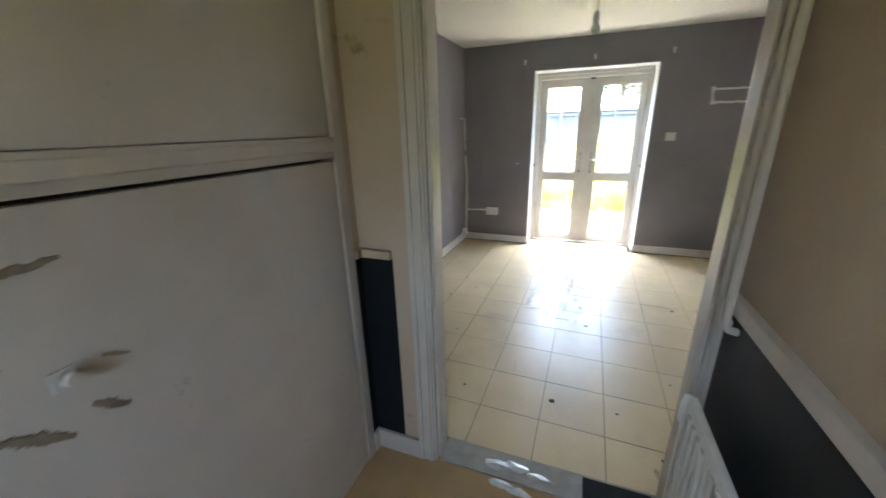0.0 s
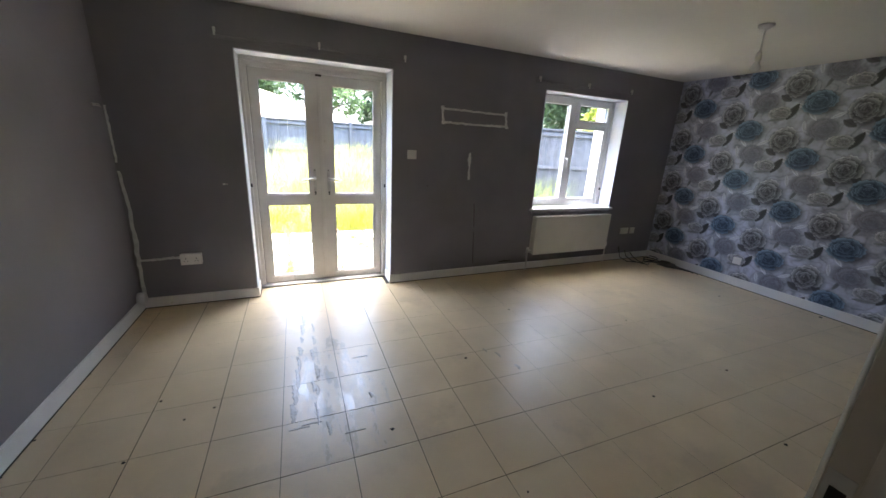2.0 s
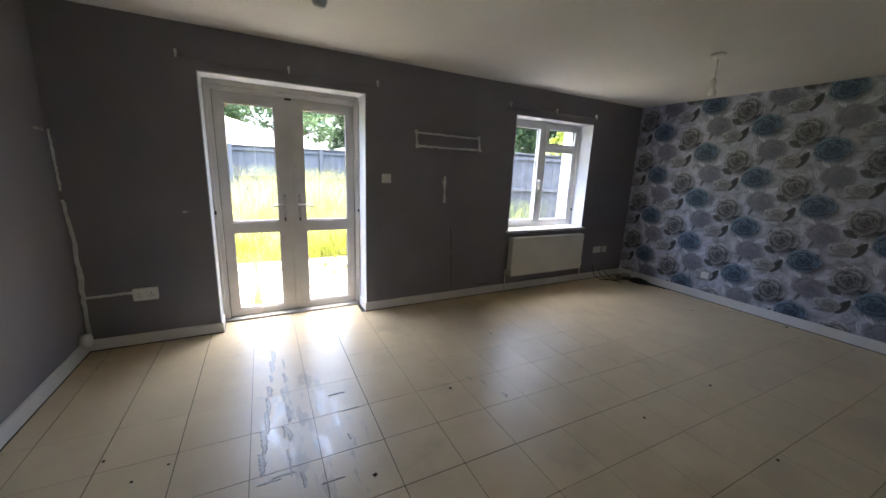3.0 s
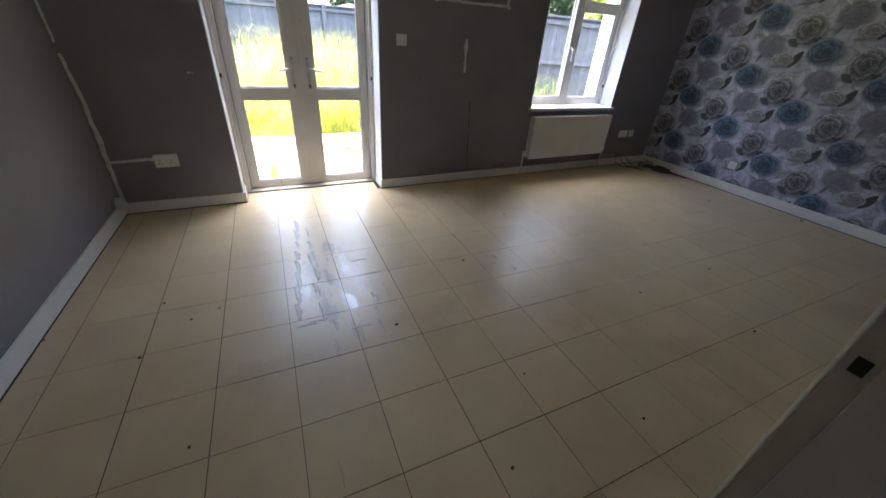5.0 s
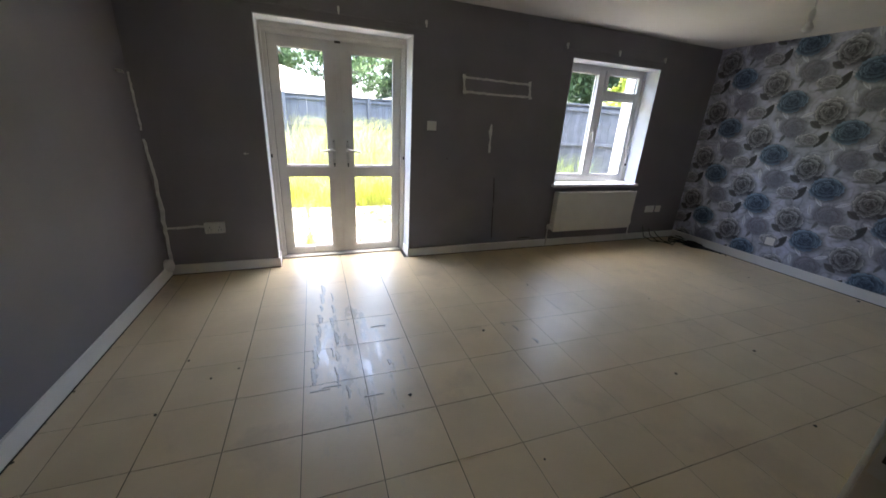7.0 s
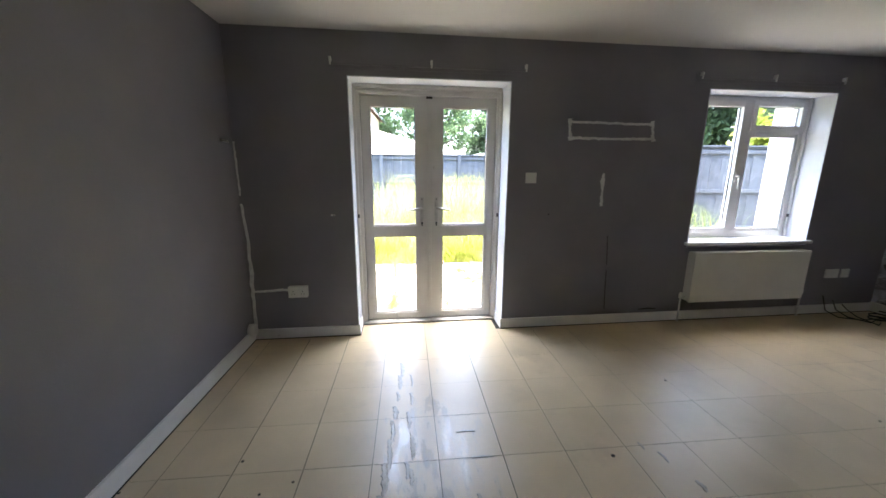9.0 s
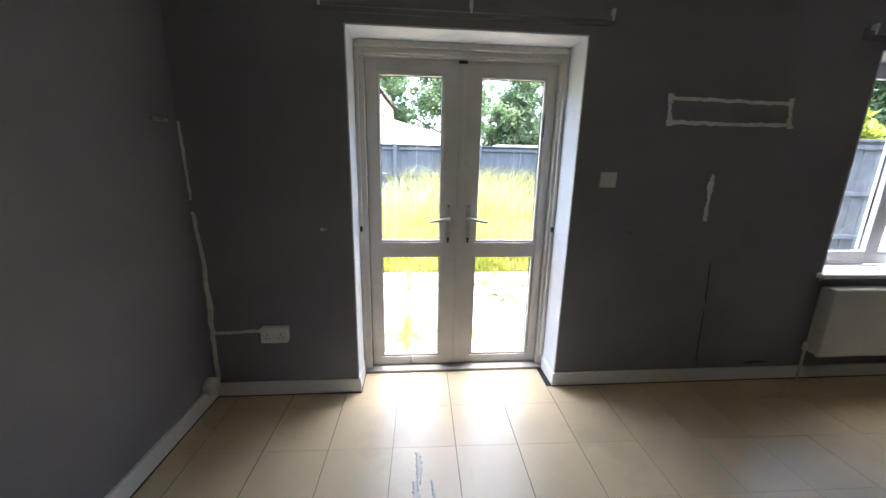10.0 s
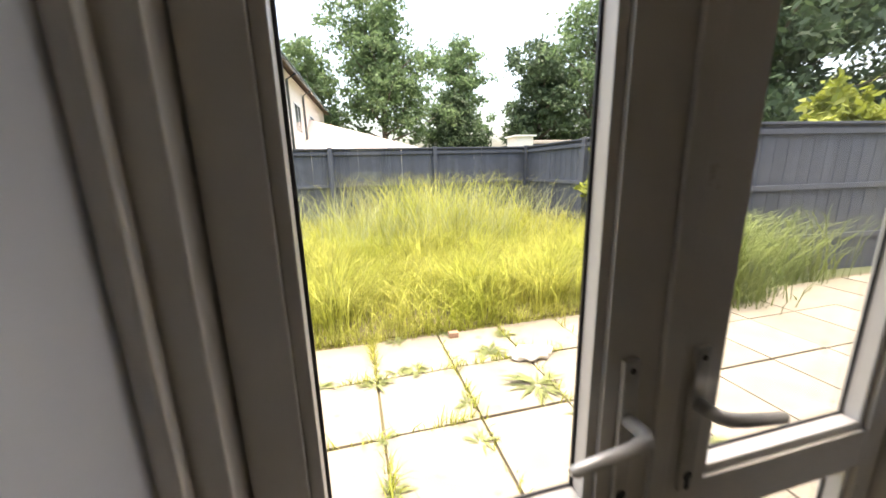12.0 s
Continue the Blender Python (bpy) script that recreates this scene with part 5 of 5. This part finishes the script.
# ---- trees ----
def tree(x, y, height, spread, trunk_h, leaves, seed, mat, label, leaf=0.17, base=-0.3, name="tree"):
    rnd = random.Random(seed)
    t = thing(name, (x, y, base), label, "tree")
    bm = tube([(x, y, base), (x + 0.1, y, base + trunk_h * 0.6), (x, y + 0.1, base + height * 0.55), (x + 0.2, y, base + height * 0.85)], [height * 0.022, height * 0.018, height * 0.012, height * 0.004], 9)
    ends = []
    for k in range(26):
        f = trunk_h / height + (0.9 - trunk_h / height) * (k / 26)
        a = k * 2.4 + rnd.random()
        z0 = base + height * f * 0.85
        reach = spread * (0.45 + 0.6 * rnd.random()) * math.sin(math.pi * min(1, 0.28 + 0.72 * f)) ** 0.6
        p1 = Vector((x + math.cos(a) * reach * 0.5, y + math.sin(a) * reach * 0.5, z0 + height * 0.06))
        p2 = Vector((x + math.cos(a) * reach, y + math.sin(a) * reach, z0 + height * (0.08 + 0.1 * rnd.random())))
        tube([(x, y, z0), p1, p2], [height * 0.007, height * 0.005, height * 0.001], 6, bm)
        ends += [p2, p1.lerp(p2, 0.5), p1]
    ends += [Vector((x + rnd.gauss(0, spread * 0.25), y + rnd.gauss(0, spread * 0.25), base + height * (0.8 + 0.2 * rnd.random()))) for _ in range(14)]
    part("trunk", bm, M_BARK, t)
    rg = np.random.RandomState(seed)
    E = np.array([tuple(e) for e in ends])
    E = np.repeat(E, 3, axis=0) + rg.randn(len(E) * 3, 3) * spread * 0.13
    c = E[rg.randint(0, len(E), leaves)] + rg.randn(leaves, 3) * np.array([1, 1, 0.7]) * spread * 0.085
    q = rg.randn(leaves, 3)
    q /= np.linalg.norm(q, axis=1)[:, None]
    r = np.cross(q, rg.randn(leaves, 3))
    r /= np.linalg.norm(r, axis=1)[:, None]
    s = leaf * (0.5 + rg.rand(leaves))[:, None]
    V = np.stack([c - q * s, c + r * s * 0.45, c + q * s, c - r * s * 0.45], 1).reshape(-1, 3)
    F = (np.arange(leaves)[:, None] * 4 + np.arange(4)).tolist()
    ob = new("crown", raw_mesh("crown", V.tolist(), F, mat))
    ob.parent = t
    ob.matrix_parent_inverse = t.matrix_world.inverted()


tree(3.8, 28, 13.2, 4.4, 4.2, 19000, 1, M_LEAF, "tall broadleaf tree with an airy green crown", 0.155)
tree(-1.6, 31, 11.0, 3.4, 3.4, 10000, 7, M_LEAF, "smaller green tree beside the tall one")
tree(11.5, 34, 13.0, 3.4, 3.6, 10500, 2, M_LEAF, "far green tree with a thin top")
tree(9.8, 30, 7.2, 2.6, 1.5, 12000, 3, M_LEAF_DARK, "low dark green tree behind the garages")
tree(15.5, 26, 10.5, 3.4, 2.5, 13500, 4, M_LEAF_DARK, "dark green tree with a rounded crown")
tree(20, 26, 14.0, 5.0, 2.5, 17000, 5, M_LEAF, "big green tree rising over the side fence")
tree(17, 12, 11.5, 5.0, 1.2, 48000, 6, M_LEAF_DARK, "dense dark green tree close behind the fence", 0.15)
tree(24, 9, 12, 5.0, 1.2, 16000, 9, M_LEAF_DARK, "dense dark green tree behind the fence")
tree(5.85, 5.4, 2.6, 0.7, 0.9, 3200, 10, M_LEAF_LIME, "bright lime green shrub leaning over the fence", 0.085, name="shrub")
tree(8.8, 4.2, 2.7, 0.8, 0.9, 3000, 11, M_LEAF_LIME, "bright lime green shrub above the fence", 0.085, name="shrub")

# ---- paving slabs, then floor tiles ----
slab = mesh_of("slab", boxes((-0.2985, 0.2985, -0.2985, 0.2985, -0.19, GZ), bevel=0.006), M_SLAB)
rnd = random.Random(2)
for i in range(-8, 13):
    for j in range(5):
        x, y = 1.09 + 0.61 * (i + 0.5), 2.96 - 0.61 * (j + 0.5)
        if y < 0.69 or x > 8.6:
            continue
        s = new("slab", slab)
        s.parent = patio
        s.matrix_world = Matrix.Translation((x + rnd.uniform(-0.003, 0.003), y + rnd.uniform(-0.003, 0.003), rnd.uniform(-0.004, 0.004))) @ Matrix.Rotation(rnd.uniform(-0.006, 0.006), 4, "Z") @ Matrix.Rotation(rnd.uniform(-0.006, 0.006), 4, "X")

TS, ANG = 0.3125, math.radians(-1.2)
C0 = Vector((1.627, -2.65, 0))
ux, uy = Vector((math.cos(ANG), math.sin(ANG), 0)), Vector((-math.sin(ANG), math.cos(ANG), 0))


def clip(poly, axis, value, keep_less):
    """Cuts a convex outline along a line of constant x or y."""
    out = []
    for a, b in zip(poly, poly[1:] + poly[:1]):
        ia, ib = ((p[axis] <= value) == keep_less for p in (a, b))
        if ia:
            out.append(a)
        if ia != ib:
            t = (value - a[axis]) / (b[axis] - a[axis])
            out.append(a.lerp(b, t))
    return out


rnd = random.Random(9)
worn_x = {i: rnd.uniform(0.6, 1.0) for i in range(-12, 22)}
worn_y = {j: rnd.uniform(0.65, 1.0) for j in range(-8, 16)}


def gap_x(i, y):
    """Half the joint between columns i - 1 and i: open across the middle, closed by wear towards the sides."""
    spread = 1.0 if -4 <= i <= 0 else (0.62 if i in (1, -5) else (0.45 if i == 2 else 0.2))
    return 0.5 * (0.0006 + 0.0027 * spread * worn_x[i] * min(1.0, max(0.35, 1.05 + 0.12 * (-1.9 - y))))


def gap_y(j, x):
    """Half the joint between rows j - 1 and j, open near the doorway and closing towards the garden."""
    near = max(0.0, min(1.0, 1.0 - 0.26 * (j - 2)))
    side = max(0.3, min(1.0, 1.0 - 0.32 * (x - 2.2), 1.0 + 0.9 * (x - 0.7)))
    return 0.5 * (0.0005 + 0.0025 * near * side * worn_y[j])


for i in range(-7, 16):
    for j in range(-3, 11):
        poly = []
        for a, b in ((0, 0), (1, 0), (1, 1), (0, 1)):
            c = C0 + ux * TS * (i + a) + uy * TS * (j + b)
            poly.append(c + ux * (gap_x(i + a, c.y) * (1 - 2 * a)) + uy * (gap_y(j + b, c.x) * (1 - 2 * b)))
        mid = sum(poly, Vector()) / 4
        ymax = 0.199 if DX0 < mid.x < DX1 else 0.0
        for axis, value, less in ((0, -0.11, False), (0, XR - 0.018, True), (1, YS + 0.001, False), (1, ymax, True)):
            poly = clip(poly, axis, value, less)
            if len(poly) < 3:
                break
        if len(poly) < 3:
            continue
        mid = sum(poly, Vector()) / len(poly)
        bm = bmesh.new()
        top = [bm.verts.new((p - mid) * 0.9998) for p in poly]
        bot = [bm.verts.new(p - mid + Vector((0, 0, -0.0038))) for p in poly]
        bm.faces.new(top)
        for k in range(len(poly)):
            bm.faces.new((bot[k], bot[(k + 1) % len(poly)], top[(k + 1) % len(poly)], top[k])).material_index = 1
        me = mesh_of("tile", bm, M_TILE)
        me.materials.append(M_DARK)
        ob = new("tile", me)
        ob.parent = floor
        ob.matrix_world = Matrix.Translation((mid.x, mid.y, rnd.uniform(-0.0001, 0.0001))) @ Matrix.Rotation(rnd.uniform(-0.0007, 0.0007), 4, "X") @ Matrix.Rotation(rnd.uniform(-0.0007, 0.0007), 4, "Y")
